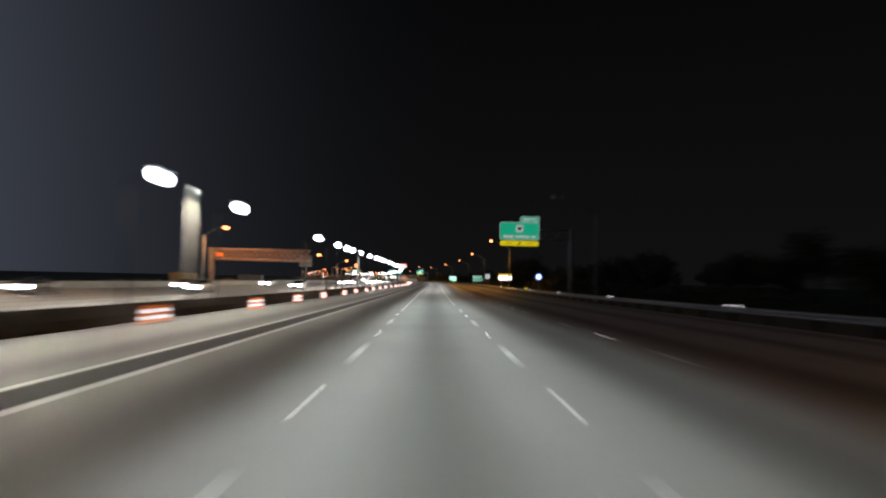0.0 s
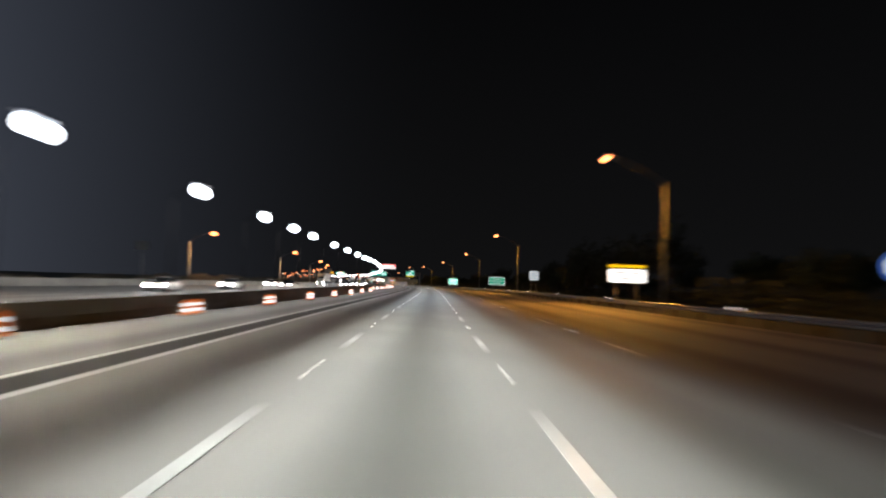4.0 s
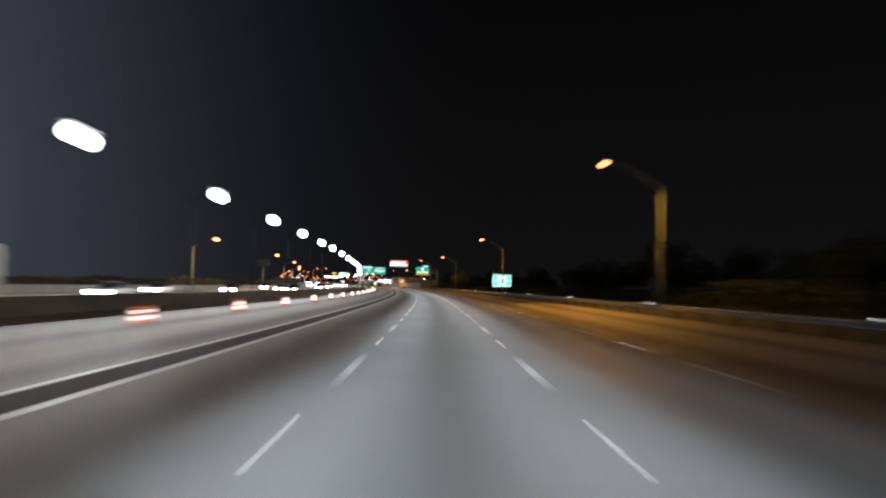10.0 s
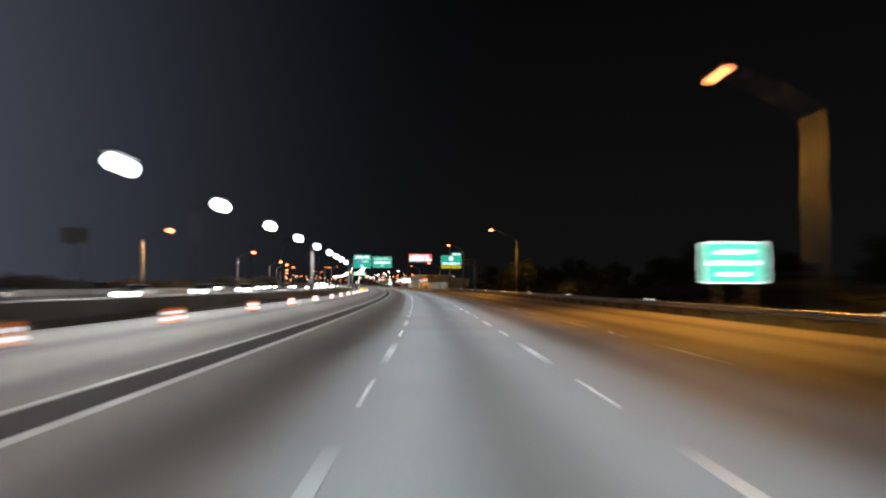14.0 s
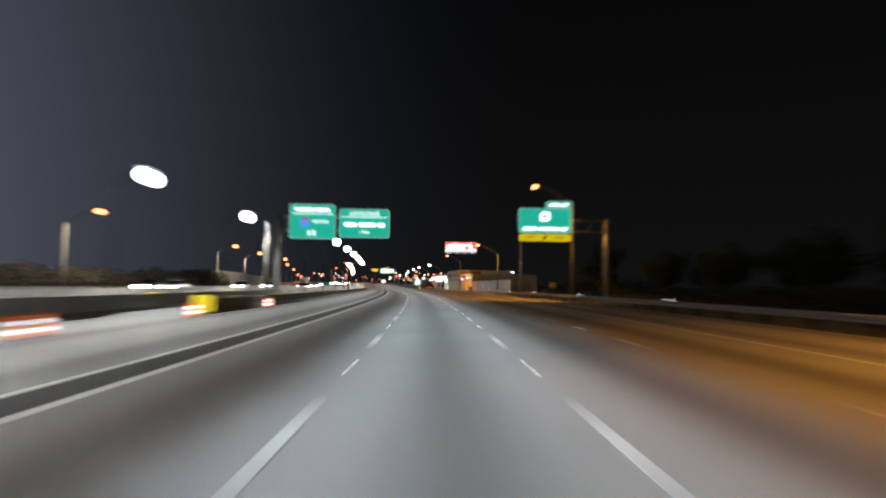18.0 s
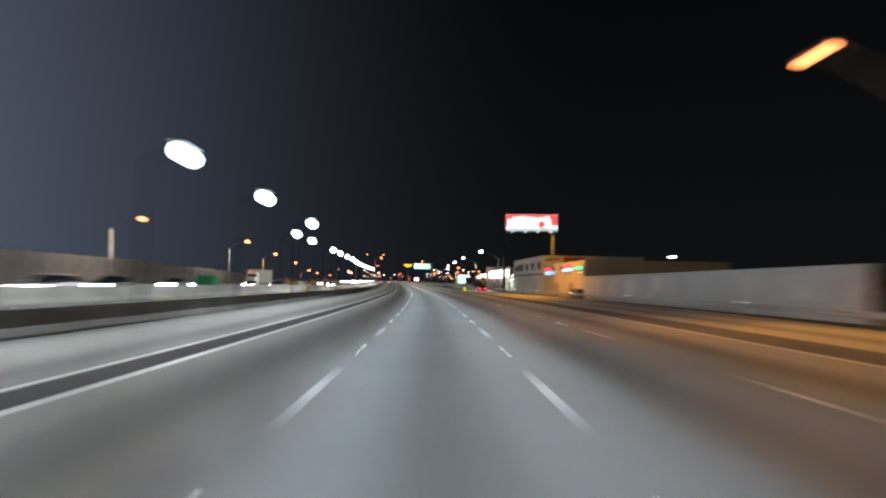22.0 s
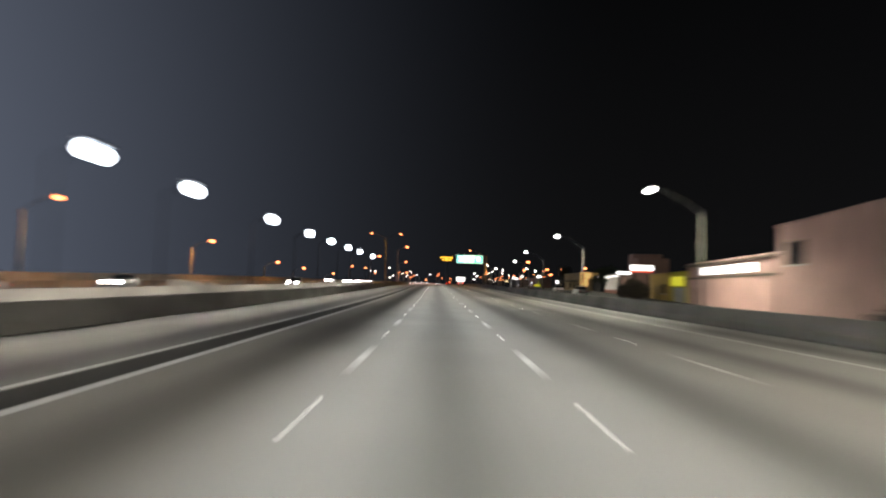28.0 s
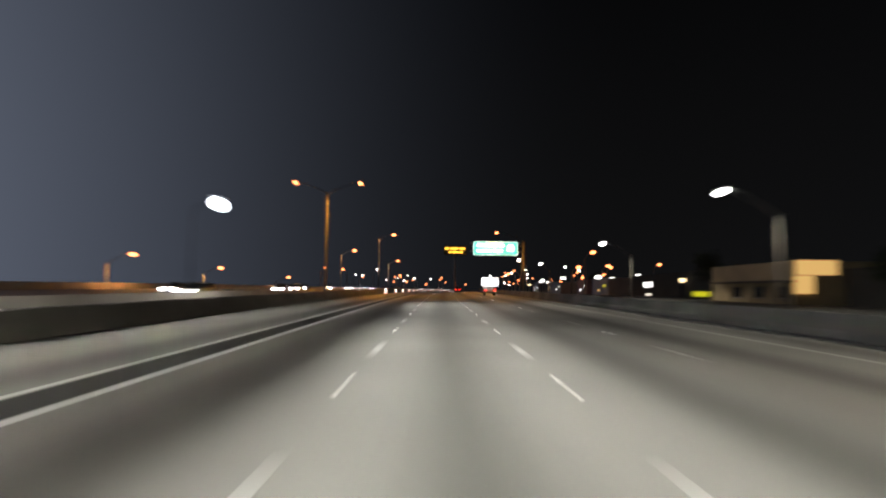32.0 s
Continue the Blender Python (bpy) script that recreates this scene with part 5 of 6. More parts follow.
part("red_spot", lathe([(0.95, 0.0), (0.95, 0.012)], 16), BOARD_RED, f).matrix_basis = Matrix.Translation((2.9, -0.062, 19.3)) @ Matrix.Rotation(radians(90), 4, "X")
part("lower_strip", box(-7.38, 7.38, -0.075, -0.062, 17.32, 18.05), NOTICE_WHITE, f, "duller pale strip along the foot")
part("catwalk", box(-7.6, 7.6, -1.3, -0.1, 16.72, 16.84), GALV, t)
for k in range(4):
    x = -5.4 + 3.6 * k
    a = part("lamp_arm", tube([(x, -0.1, 16.7), (x, -1.7, 16.75)], [0.04, 0.04], 6), DARK_METAL, t)
    part("lamp_lens", box(x - 0.35, x + 0.35, -1.9, -1.6, 16.75, 16.9, 0.03), SHOP_WHITE, a)


# -- vehicles --
HEADLIGHT = glowing("headlight", (1.0, 0.97, 0.94), 60)
TAIL = glowing("tail_light", (1.0, 0.04, 0.03), 6)
TAIL_OFF = surface("red_plastic", (0.3, 0.01, 0.01), 0.2, 0, 0.1, 10, 50, 0)
AMBER_LIGHT = glowing("marker_light", (1.0, 0.4, 0.05), 4)
CAR_PAINTS = [surface(n, c, 0.3, 0.3, 0.1, 6, 60, 0) for n, c in (("white_car_paint", (0.7, 0.7, 0.7)), ("silver_car_paint", (0.4, 0.41, 0.42)), ("black_car_paint", (0.02, 0.02, 0.022)),
                                                                  ("red_car_paint", (0.3, 0.02, 0.02)), ("blue_car_paint", (0.03, 0.06, 0.16)))]
HUB = surface("wheel_rim", (0.4, 0.4, 0.42), 0.35, 0.8, 0.1, 10, 60, 0)


def loft(sections):
    """A skin through sections (y, half width at sill, half width at top, z bottom, z top)."""
    bm = bmesh.new()
    rings = []
    for y, w0, w1, z0, z1 in sections:
        zm = z0 + (z1 - z0) * 0.55
        ring = [(-w0 * 0.94, z0), (-w0, zm), (-w1, z1 - 0.04), (-w1 * 0.9, z1), (w1 * 0.9, z1), (w1, z1 - 0.04), (w0, zm), (w0 * 0.94, z0)]
        rings.append([bm.verts.new((x, y, z)) for x, z in ring])
    for a, b in zip(rings, rings[1:]):
        for k in range(8):
            bm.faces.new((a[k], a[(k + 1) % 8], b[(k + 1) % 8], b[k]))
    bm.faces.new(rings[0]), bm.faces.new(rings[-1][::-1])
    bmesh.ops.recalc_face_normals(bm, faces=bm.faces)
    return bm


def wheels(t, xs, ys, r, w):
    for y in ys:
        for x in xs:
            tyre = lathe([(r * 0.6, -w / 2), (r * 0.97, -w / 2), (r, -w / 4), (r, w / 4), (r * 0.97, w / 2), (r * 0.6, w / 2)], 18)
            bmesh.ops.rotate(tyre, verts=tyre.verts, cent=(0, 0, 0), matrix=Matrix.Rotation(radians(90), 3, "Y"))
            o = part("tyre", tyre, RUBBER, t)
            o.location = (x, y, r)
            rim = lathe([(r * 0.5, -w / 2 - 0.01), (r * 0.58, -w / 2 + 0.02), (r * 0.58, w / 2 - 0.02), (r * 0.5, w / 2 + 0.01)], 12)
            bmesh.ops.rotate(rim, verts=rim.verts, cent=(0, 0, 0), matrix=Matrix.Rotation(radians(90), 3, "Y"))
            part("rim", rim, HUB, o)


def car(m, paint, label, lit="front", tall=0.0, group="oncoming traffic"):
    """A car whose nose points along local +y."""
    t = thing("car", m, label, "car", group)
    b = part("body", loft([(-2.3, 0.78, 0.74, 0.42, 0.82), (-2.2, 0.88, 0.84, 0.26, 0.98), (-1.2, 0.92, 0.86, 0.22, 1.0), (0.9, 0.92, 0.86, 0.22, 0.96), (1.9, 0.9, 0.8, 0.24, 0.8), (2.25, 0.8, 0.7, 0.34, 0.66)]),
             paint, t, smooth=False)
    part("glasshouse", loft([(-1.9, 0.76, 0.7, 0.985, 1.0), (-1.3, 0.78, 0.62, 0.985, 1.42 + tall), (0.1, 0.78, 0.62, 0.975, 1.45 + tall), (1.0, 0.76, 0.7, 0.95, 0.975)]), GLASS, t)
    part("roof", loft([(-1.35, 0.6, 0.56, 1.4 + tall, 1.46 + tall), (0.12, 0.6, 0.56, 1.42 + tall, 1.49 + tall)]), paint, t)
    part("bumper", box(-0.8, 0.8, 2.2, 2.32, 0.3, 0.5, 0.04), DARK_METAL, t)
    part("rear_bumper", box(-0.8, 0.8, -2.38, -2.28, 0.34, 0.54, 0.04), DARK_METAL, t)
    for x in (-0.62, 0.62):
        # headlight lens enlarged to imitate its glare
        part("headlight", lens_block(x - 0.24, x + 0.24, 2.0, 2.36, 0.47, 0.83), HEADLIGHT if lit == "front" else GLASS, t, "glaring headlight" if lit == "front" else "")
        part("tail_light", box(x - 0.18, x + 0.18, -2.36, -2.24, 0.66, 0.84, 0.02), TAIL if lit != "off" else TAIL_OFF, t, "glowing red tail light" if lit != "off" else "")
    for x in (-0.9, 0.9):
        part("mirror", box(x - 0.1, x + 0.1, 0.7, 0.82, 0.98, 1.12, 0.03), paint, t)
    wheels(t, (-0.8, 0.8), (-1.4, 1.4), 0.32, 0.2)
    return t


def truck(m, label):
    t = thing("truck", m, label, "truck", "oncoming traffic")
    white = CAR_PAINTS[0]
    part("trailer", box(-1.28, 1.28, -13.5, -0.2, 1.1, 4.1, 0.06), STUCCO, t)
    part("cab", loft([(0.3, 1.2, 1.1, 0.9, 3.4), (1.6, 1.2, 1.1, 0.6, 3.5), (2.2, 1.2, 1.05, 0.5, 2.4), (3.9, 1.0, 0.9, 0.5, 1.75), (4.2, 0.95, 0.85, 0.6, 1.5)]), white, t)
    part("windscreen", box(-0.95, 0.95, 2.05, 2.16, 2.2, 3.0, 0.03), GLASS, t)
    for x in (-0.85, 0.85):
        part("headlight", lens_block(x - 0.2, x + 0.2, 4.05, 4.28, 0.8, 1.1), HEADLIGHT, t, "glaring headlight")
    for k in range(5):
        part("marker_light", box(-1.0 + 0.5 * k - 0.06, -1.0 + 0.5 * k + 0.06, 1.6, 1.7, 3.5, 3.58), AMBER_LIGHT, t)
    for y in (-13.0, -9, -5, -1):
        part("side_light", box(1.281, 1.3, y - 0.06, y + 0.06, 1.2, 1.28), AMBER_LIGHT, t)
    part("chassis", box(-0.5, 0.5, -13, 3.6, 0.7, 1.08, 0.03), DARK_METAL, t)
    wheels(t, (-1.05, 1.05), (-12.2, -11, 0.4, 3.2), 0.5, 0.3)
    return t


random.seed(21)
masters = [car(base(20 + 7 * k, -21 - 4 * (k % 3), -0.02, 180), CAR_PAINTS[k], lab + " car with glaring headlights in the opposite lanes")
           for k, lab in enumerate(("white", "silver", "black"))]
lanes = (-22.4, -26.0, -29.6, -33.2)
for k in range(98):
    s = 58 + (18 * k if k < 38 else 684 + 12 * (k - 38)) + random.uniform(-5, 5)
    if 790 < s < 1010 and k % 3:
        continue
    copy_thing(masters[random.randrange(3)], base(s, lanes[random.randrange(4)] + random.uniform(-0.4, 0.4), opposite(s), 180 + random.uniform(-1, 1)))
truck(base(797, -36.0, opposite(797), 180), "white articulated box truck in the opposite lanes")
truck(base(330, -33.5, -0.02, 180), "white articulated box truck in the opposite lanes")
car(base(796, 14.2), CAR_PAINTS[3], "red car with glowing tail lights on the exit ramp", "rear", 0.1, "traffic ahead")
car(base(1150, 3.6), CAR_PAINTS[3], "red car with glowing tail lights far ahead", "rear", 0.1, "traffic ahead")
for s, d, k, turn in ((670, 38.0, 0, 60), (972, 26.5, 0, 0), (946, 25.5, 1, 3), (861, 22.8, 2, 0)):
    car(base(s, d, -0.17, turn), CAR_PAINTS[k], "parked car in front of the roadside shops", "off", 0.1, "parked cars")
# lit sign panel carried over the lane ahead
t = thing("arrow_board_truck", base(1064, 8.2), "small truck carrying a glaring white sign panel", "truck")
part("bed", box(-1.0, 1.0, -2.6, 2.6, 0.55, 1.1, 0.05), CAR_PAINTS[0], t)
part("cab", loft([(0.9, 0.95, 0.85, 1.1, 2.0), (2.0, 0.95, 0.85, 1.1, 1.95), (2.6, 0.95, 0.9, 1.1, 1.3)]), CAR_PAINTS[0], t)
part("sign_mast", box(-0.06, 0.06, -2.0, -1.9, 1.1, 2.0), GALV, t)
part("sign_panel", box(-1.4, 1.4, -2.12, -2.0, 1.65, 3.05, 0.02), SHOP_WHITE, t, "glaring white panel")
for x in (-0.8, 0.8):
    part("tail_light", box(x - 0.15, x + 0.15, -2.7, -2.6, 0.8, 1.0, 0.02), TAIL, t, "glowing red tail light")
wheels(t, (-0.85, 0.85), (-1.6, 1.7), 0.38, 0.24)


# -- distant lights --
random.seed(31)
for k in range(16):
    s, d = 1130 + 34 * k + random.uniform(-8, 8), random.choice((24, 30, 44, 60)) + random.uniform(-4, 6)
    street_lamp(base(s, d), -2.4, random.uniform(7.5, 12), random.choice(("led", "sodium", "sodium")), CONCRETE_POLE, "small distant lit street lamp", "distant lamps")
for k in range(4):
    s, d = 1400 + 40 * k + random.uniform(-8, 8), -46 - random.uniform(0, 40)
    street_lamp(base(s, d), 2.4, random.uniform(9, 12), random.choice(("led", "sodium")), CONCRETE_POLE, "small distant lit street lamp", "distant lamps")


# shops and lots beyond the opposite carriageway: pylon signs and lamps
def pylon_sign(m, w, h, z, material, label):
    t = thing("pylon_sign", m, label, "pylon sign", "distant signs")
    for x in (-w * 0.3, w * 0.3):
        part("post", box(x - 0.12, x + 0.12, -0.12, 0.12, -0.3, z, 0.02), DARK_METAL, t)
    part("case", box(-w / 2, w / 2, -0.25, 0.25, z, z + h, 0.04), DARK_METAL, t)
    part("lit_face", box(-w / 2 + 0.1, w / 2 - 0.1, -0.28, -0.252, z + 0.1, z + h - 0.1), material, t)
    return t


random.seed(91)
for k in range(16):
    s = 1040 + 26 * k + random.uniform(-8, 8)
    mat, word = random.choice(((GLARE_WHITE, "white"), (GLARE_WHITE, "white"), (GLARE_WHITE, "white"), (GLARE_WARM, "amber")))
    pylon_sign(base(s, random.uniform(44, 80), -0.25), random.uniform(1.4, 2.8), random.uniform(0.7, 1.4), random.uniform(3.0, 7.0), mat, "distant glowing " + word + " shop sign on posts")
for k in range(22):
    s = 1130 + 24 * k + random.uniform(-8, 8)
    d = random.uniform(30, 80) if k % 4 or s < 1350 else -random.uniform(62, 90)
    street_lamp(base(s, d), 2.2, random.uniform(8, 14), random.choice(("led", "far", "far")), CONCRETE_POLE, "small distant lit lot lamp", "distant lamps")

t = pylon_sign(base(941.3, 35.0, -0.25), 4.0, 1.05, 4.6, GLARE_WHITE, "glaring white shop sign with a red underline on posts")
part("red_underline", box(-1.75, 1.75, -0.26, -0.1, 4.38, 4.598), GLARE_RED, t, "glowing red strip")
pylon_sign(base(945.0, 33.0, -0.25), 2.6, 0.6, 3.9, GLARE_WHITE, "small glaring white shop sign on posts")

t = thing("roof_lamp", base(750, 38.4, 4.9), "small glaring white lamp on a short roof mast", "lamp", "distant lamps")
part("mast", tube([(0, 0, -0.1), (0, 0, 1.6)], [0.05, 0.04], 8), DARK_METAL, t)
part("head", box(-0.45, 0.45, -0.2, 0.2, 1.6, 1.72, 0.03), HEAD_GREY, t)
part("lens", lens_block(-0.4, 0.4, -0.22, 0.18, 1.36, 1.62), LENS_LED, t, "glowing white lens")

random.seed(47)
for k in range(30):
    s, d = 1260 + 15 * k + random.uniform(-7, 7), random.uniform(-75, -22) if k % 3 else random.uniform(16, 34)
    street_lamp(base(s, d), random.choice((-2.2, 2.2)), random.uniform(4.5, 12), random.choice(("led", "far", "far")), CONCRETE_POLE, "small distant lit street lamp", "distant lamps")

# works equipment in the median and beyond the opposite lanes
TAN_PAINT = surface("tan_painted_steel", (0.5, 0.38, 0.2), 0.6, 0.1, 0.25, 6, 60, 0.1)
GREY_PAINT = surface("grey_painted_steel", (0.26, 0.26, 0.255), 0.6, 0.1, 0.25, 6, 60, 0.1)
GREEN_PAINT = surface("green_plastic", (0.03, 0.34, 0.14), 0.5, 0, 0.2, 6, 60, 0.1)
BLOCK = surface("buff_concrete_block", (0.5, 0.45, 0.33), 0.9, 0, 0.25, 6, 60, 0.3)


def site_container(m, w, h, material, label):
    t = thing("site_container", m, label, "container", "works equipment")
    part("body", box(-w / 2, w / 2, -1.2, 1.2, 0.15, h, 0.03), material, t)
    for k in range(int(w / 0.5)):
        x = -w / 2 + 0.3 + 0.5 * k
        part("rib", box(x - 0.06, x + 0.06, -1.25, -1.202, 0.3, h - 0.15), material, t)
    for x in (-w / 2 + 0.15, w / 2 - 0.15):
        part("corner_post", box(x - 0.09, x + 0.09, -1.27, -1.203, 0.0, h + 0.02, 0.01), DARK_METAL, t)
    part("skid", box(-w / 2 + 0.4, w / 2 - 0.4, -0.9, 0.9, -0.02, 0.148), DARK_METAL, t)
    return t


site_container(base(155, -59.5, -0.2), 6.1, 2.6, TAN_PAINT, "tan ribbed site container beyond the opposite lanes")
site_container(base(172, -48.5, -0.2), 6.1, 2.5, GREY_PAINT, "grey ribbed site container beyond the opposite lanes")
t = thing("portable_toilet", base(716, -21.6, opposite(716)) @ Matrix.Scale(0.8, 4), "green plastic portable toilet standing on the median works", "portable toilet")
part("cabin", box(-1.1, 1.1, -1.1, 1.1, 0.12, 2.05, 0.05), GREEN_PAINT, t)
part("roof", box(-1.15, 1.15, -1.15, 1.15, 2.052, 2.2, 0.06), GREY_PAINT, t)
part("door", box(-0.4, 0.4, -1.14, -1.103, 0.2, 1.95, 0.01), GREEN_PAINT, t)
part("skid", box(-1.1, 1.1, -1.0, 1.0, 0.0, 0.118), DARK_METAL, t)
t = thing("light_tower", base(211, -13.6, -0.02), "pale trailer-mounted light tower with a folded mast", "light tower", "works equipment")
part("housing", box(-0.8, 0.8, -1.6, 1.6, 0.5, 1.3, 0.1), GREY_PAINT, t)
for y in (-0.9, 0.9):
    part("door_panel", box(0.802, 0.83, y - 0.6, y + 0.6, 0.6, 1.2, 0.01), GALV, t)
part("mast", box(-0.1, 0.1, -0.2, 0.0, 1.302, 1.7, 0.01), GALV, t)
for x in (-0.3, 0.3):
    part("lamp_head", box(x - 0.2, x + 0.2, -0.32, 0.1, 1.702, 1.92, 0.03), HEAD_GREY, t)
part("drawbar", box(-0.06, 0.06, 1.3, 2.5, 0.42, 0.52, 0.01), DARK_METAL, t)
part("chassis", box(-0.5, 0.5, -1.2, 1.3, 0.35, 0.498, 0.01), DARK_METAL, t)
for s, d, ln in ((744, -16.6, 3.4), (748.5, -16.8, 3.2), (763, -18.5, 3.0), (771, -18.6, 3.2)):
    t = thing("concrete_block", base(s, d, -0.03), "buff concrete barrier block stored in the median", "concrete block", "stored blocks")
    part("block", box(-0.4, 0.4, -ln / 2, ln / 2, 0.0, 1.15, 0.06), BLOCK, t)
    for y in (-ln / 4, ln / 4):
        part("lifting_loop", tube([(-0.08, y, 1.14), (-0.05, y, 1.26), (0.05, y, 1.26), (0.08, y, 1.14)], [0.015] * 4, 6), DARK_METAL, t)
for s, d in ((571, -16.2), (586, -16.0)):
    t = thing("water_barrier", base(s, d, -0.02), "yellow plastic water-filled barrier in the median", "water barrier", "water barriers")
    part("shell", loft([(-1.0, 0.3, 0.12, 0.0, 1.0), (1.0, 0.3, 0.12, 0.0, 1.0)]), SIGN_YELLOW, t)
    part("filler_cap", lathe([(0.06, 1.0), (0.06, 1.05)], 10), DARK_METAL, t)


# -- trees --
def tree_meshes(seed, height, spread):
    random.seed(seed)
    bm = tube([(0, 0, -0.3), (0.08, 0.05, height * 0.25), (-0.05, 0.1, height * 0.5), (0.1, 0, height * 0.72)], [0.26, 0.2, 0.14, 0.06], 8)
    lobes = []
    for k in range(9):
        a = 2 * math.pi * k / 9 + random.uniform(-0.3, 0.3)
        r = spread * random.uniform(0.35, 0.75)
        z = height * random.uniform(0.45, 0.85)
        tip = (r * math.cos(a), r * math.sin(a), z)
        tube([(0, 0.05, height * random.uniform(0.25, 0.5)), (tip[0] * 0.5, tip[1] * 0.5, z * 0.8), tip], [0.1, 0.06, 0.025], 5, bm)
        lobes.append((tip, spread * random.uniform(0.3, 0.5)))
    lobes.append(((0, 0, height * 0.85), spread * 0.45))
    verts, faces = [], []
    for (cx, cy, cz), r in lobes:
        for k in range(230):
            v = Vector((random.gauss(0, 1), random.gauss(0, 1), random.gauss(0, 0.75))).normalized() * r * random.uniform(0.5, 1.12)
            c = Vector((cx, cy, cz)) + v
            n = Vector((random.gauss(0, 1), random.gauss(0, 1), random.gauss(0, 1))).normalized()
            a = n.orthogonal().normalized() * random.uniform(0.12, 0.26)
            b = n.cross(a).normalized() * random.uniform(0.07, 0.15)
            i = len(verts)
            verts += [c - a, c + b, c + a, c - b]
            faces.append((i, i + 1, i + 2, i + 3))
    crown = bpy.data.meshes.new("crown")
    crown.from_pydata(verts, [], faces)
    crown.materials.append(LEAF if seed % 2 else LEAF_DRY)
    return bm, crown


tree_kinds = []
for k, (h, w) in enumerate(((8.5, 3.6), (6.5, 3.2), (10.5, 4.4), (5.0, 2.8))):
    bm, crown = tree_meshes(40 + k, h, w)
    t = thing("tree", base(300, 46 + 6 * k, -0.2), "dark leafy tree beyond the shoulder in the night", "tree", "trees along the freeway")
    part("trunk", bm, BARK, t, smooth=True)
    ob = new("crown", crown)
    ob.parent = t
    tree_kinds.append(t)
random.seed(55)
rows_ = []
for k in range(84):
    s = -10 + 8.0 * k
    if s < 665:
        kind = random.choice((0, 1, 1, 3)) if not 205 < s < 262 else 2
        rows_.append((kind, s + random.uniform(-3, 3), random.uniform(33, 46) if kind != 2 else random.uniform(27, 33)))
rows_ += [(random.choice((0, 1, 3)), 20 + 23 * k + random.uniform(-6, 6), random.uniform(52, 75)) for k in range(26)]
rows_ += [(1, 548, 23.5), (3, 560, 22.8), (1, 995, 44), (0, 1060, 46), (1, 1015, 47), (0, 1180, 52)]
for kind, s, d in rows_:
    m = base(s, d, -0.2, random.uniform(0, 360)) @ Matrix.Scale(random.uniform(0.85, 1.15), 4)
    ob = copy_thing(tree_kinds[kind], m)
    ob.matrix_basis = m
# thick shrubs beyond the opposite carriageway
def shrub(seed):
    """A rounded shrub one metre high and about two metres wide, leafy down to the ground."""
    random.seed(seed)
    stems = bmesh.new()
    verts, faces = [], []
    for k in range(7):
        a, rr = 2 * math.pi * k / 7 + random.uniform(-0.3, 0.3), random.uniform(0.15, 0.75)
        c = Vector((rr * math.cos(a), rr * math.sin(a), random.uniform(0.3, 0.62)))
        tube([(0.2 * math.cos(a), 0.2 * math.sin(a), -0.08), c * 0.6, c], [0.035, 0.024, 0.01], 5, stems)
        for i in range(190):
            v = Vector((random.gauss(0, 1), random.gauss(0, 1), random.gauss(0, 0.9))).normalized() * random.uniform(0.2, 0.4)
            q = c + v
            q.z = max(0.02, q.z)
            u = Vector((random.gauss(0, 1), random.gauss(0, 1), random.gauss(0, 1))).normalized() * random.uniform(0.04, 0.085)
            w = u.orthogonal().normalized() * random.uniform(0.025, 0.05)
            n = len(verts)
            verts += [q - u, q + w, q + u, q - w]
            faces.append((n, n + 1, n + 2, n + 3))
    leaves = bpy.data.meshes.new("leaves")
    leaves.from_pydata(verts, [], faces)
    leaves.materials.append(SHRUB_LEAF)
    t = thing("shrub", base(70 + 9 * seed, -48, -0.2), "rounded dense shrub beyond the opposite carriageway", "shrub", "shrubs beyond the far barrier")
    part("stems", stems, BARK, t)
    ob = new("leaves", leaves)
    ob.parent = t
    return t


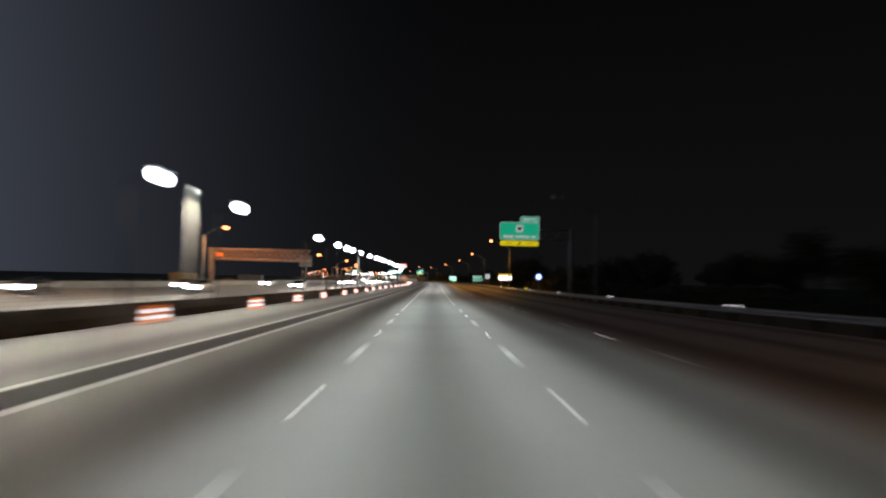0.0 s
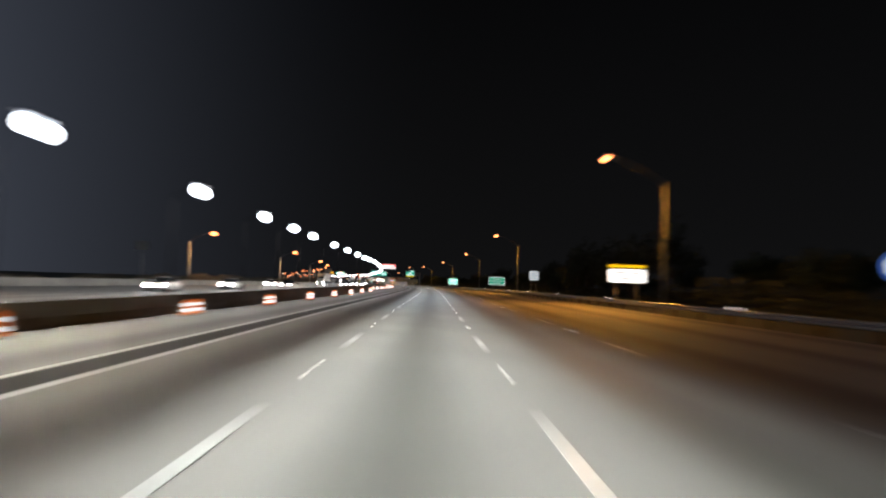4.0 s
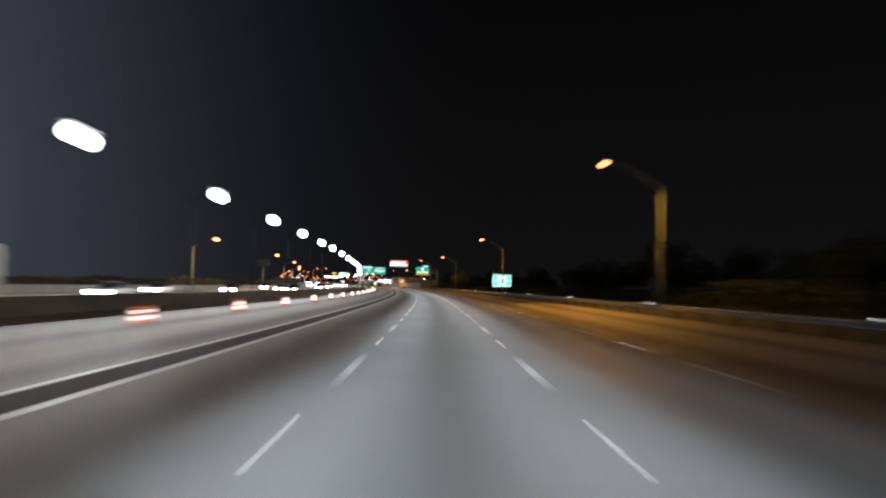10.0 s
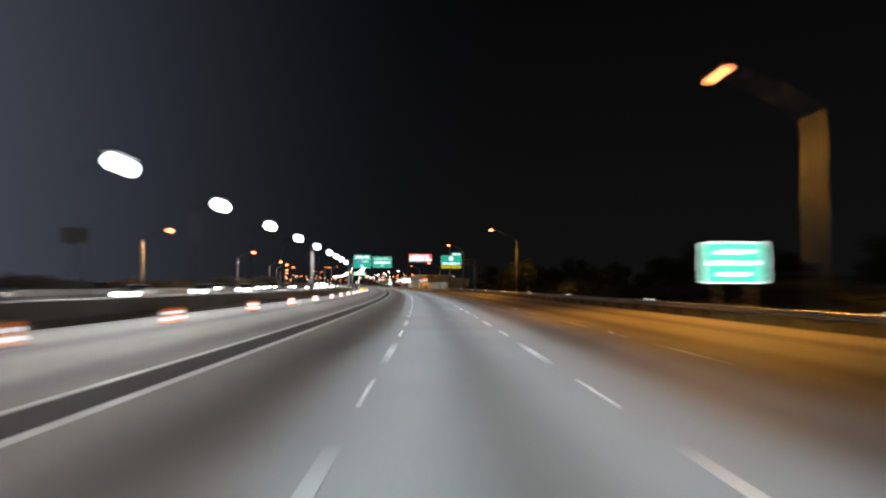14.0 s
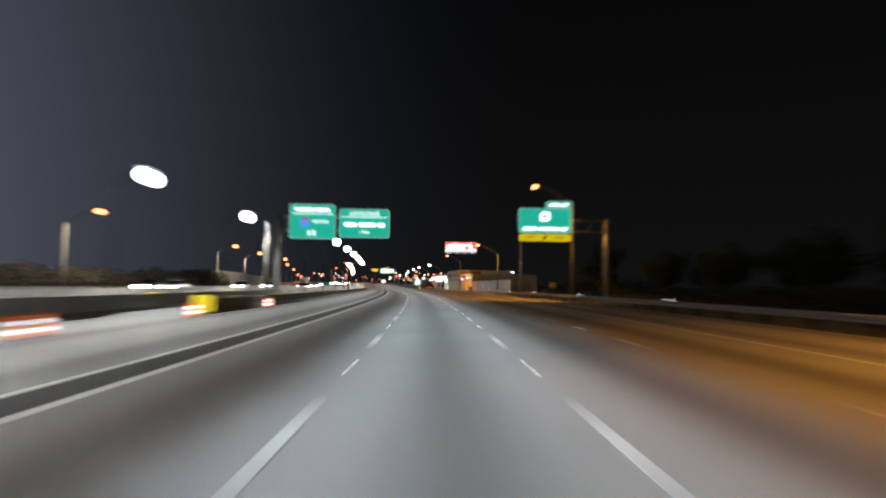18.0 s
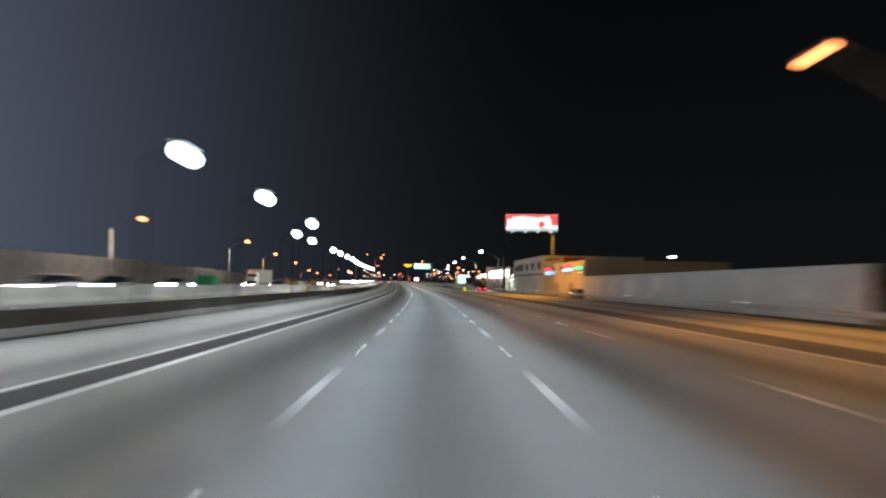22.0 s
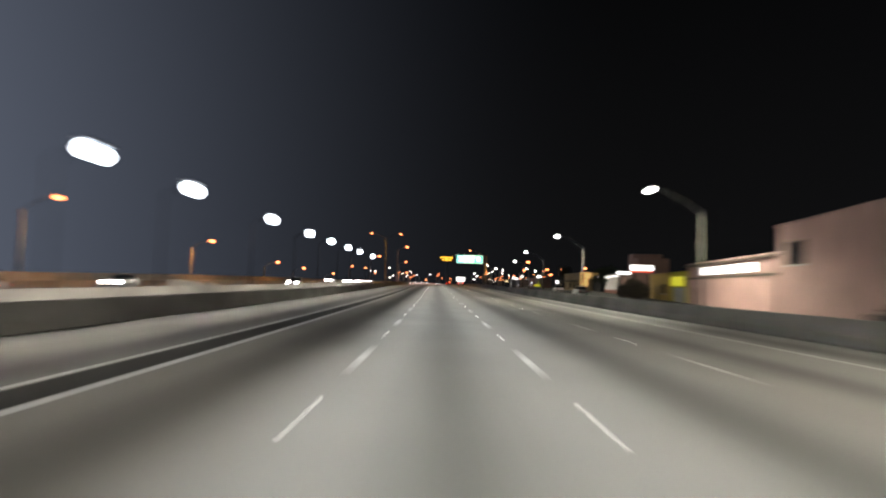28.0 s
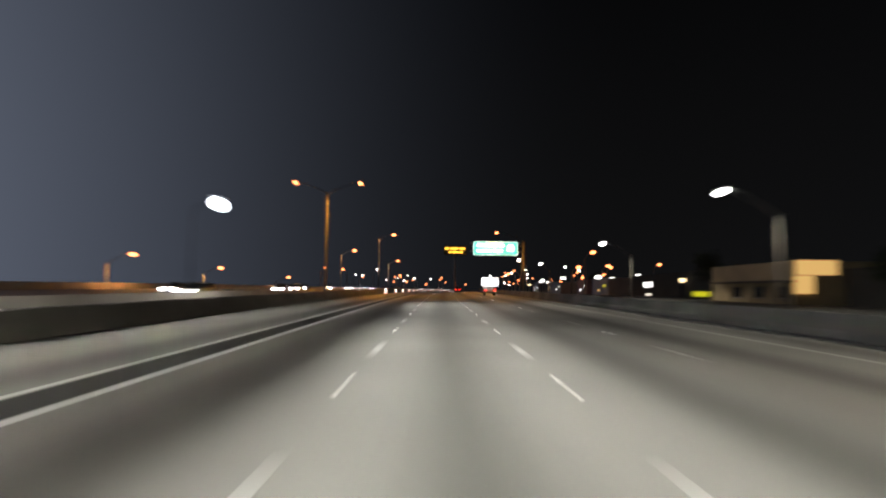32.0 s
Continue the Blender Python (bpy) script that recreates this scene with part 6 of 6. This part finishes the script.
# colour raised above natural foliage to brighten the dimly lit shrubs
SHRUB_LEAF = surface("brightened_shrub_foliage", (0.2, 0.175, 0.14), 0.9, 0, 0.4, 6, 40, 0)
SHRUB_TOP = [(60, 1.3), (190, 1.5), (290, 2.7), (345, 2.6), (440, 2.8), (470, 3.2), (480, 1.9), (492, 3.2), (560, 2.7), (605, 3.0), (620, 4.8), (650, 4.9), (660, 3.0), (672, 5.0), (688, 3.3), (700, 5.2), (732, 5.4)]
shrubs = [shrub(k) for k in range(3)]
random.seed(63)
for k in range(88):
    s = 96 + 7.3 * k + random.uniform(-2, 2)
    h = glide(s, SHRUB_TOP) * random.uniform(0.82, 1.12)
    m = base(s, -48.5 - h - random.uniform(0, 2.5), -0.2, random.uniform(0, 360)) @ Matrix.Diagonal((h * 0.95, h * 1.15, h, 1))
    copy_thing(shrubs[k % 3], m).matrix_basis = m
for k, (s, d, h) in enumerate(((926.6, 29.6, 2.5), (930.2, 30.6, 3.2), (934.2, 31.2, 3.1), (938.2, 31.8, 2.2))):
    m = base(s, d, -0.2, 70 * k) @ Matrix.Diagonal((h * 0.7, h * 0.8, h, 1))
    ob = copy_thing(shrubs[k % 3], m)
    ob.matrix_basis = m
    tagged(ob, "dark dense shrub beside the ochre shop wall", "shrub", "shrubs by the shops")
# undergrowth: one joined stuff object
random.seed(77)
verts, faces = [], []
for k in range(26000):
    s = random.uniform(-40, 668)
    hump = 1.6 + 1.2 * math.sin(s * 0.11) + 0.8 * math.sin(s * 0.037 + 2)
    c = spot(s, 27 + abs(random.gauss(0, 7)), max(0.0, random.random() ** 0.7 * hump) - 0.1)
    a = Vector((random.gauss(0, 1), random.gauss(0, 1), random.gauss(0, 1))).normalized() * random.uniform(0.2, 0.45)
    b = a.orthogonal().normalized() * random.uniform(0.1, 0.25)
    i = len(verts)
    verts += [c - a, c + b, c + a, c - b]
    faces.append((i, i + 1, i + 2, i + 3))
mesh = bpy.data.meshes.new("undergrowth")
mesh.from_pydata(verts, [], faces)
mesh.materials.append(LEAF_DRY)
tagged(new("undergrowth", mesh), "dark tangled undergrowth behind the guard rail", "undergrowth", "", "stuff")
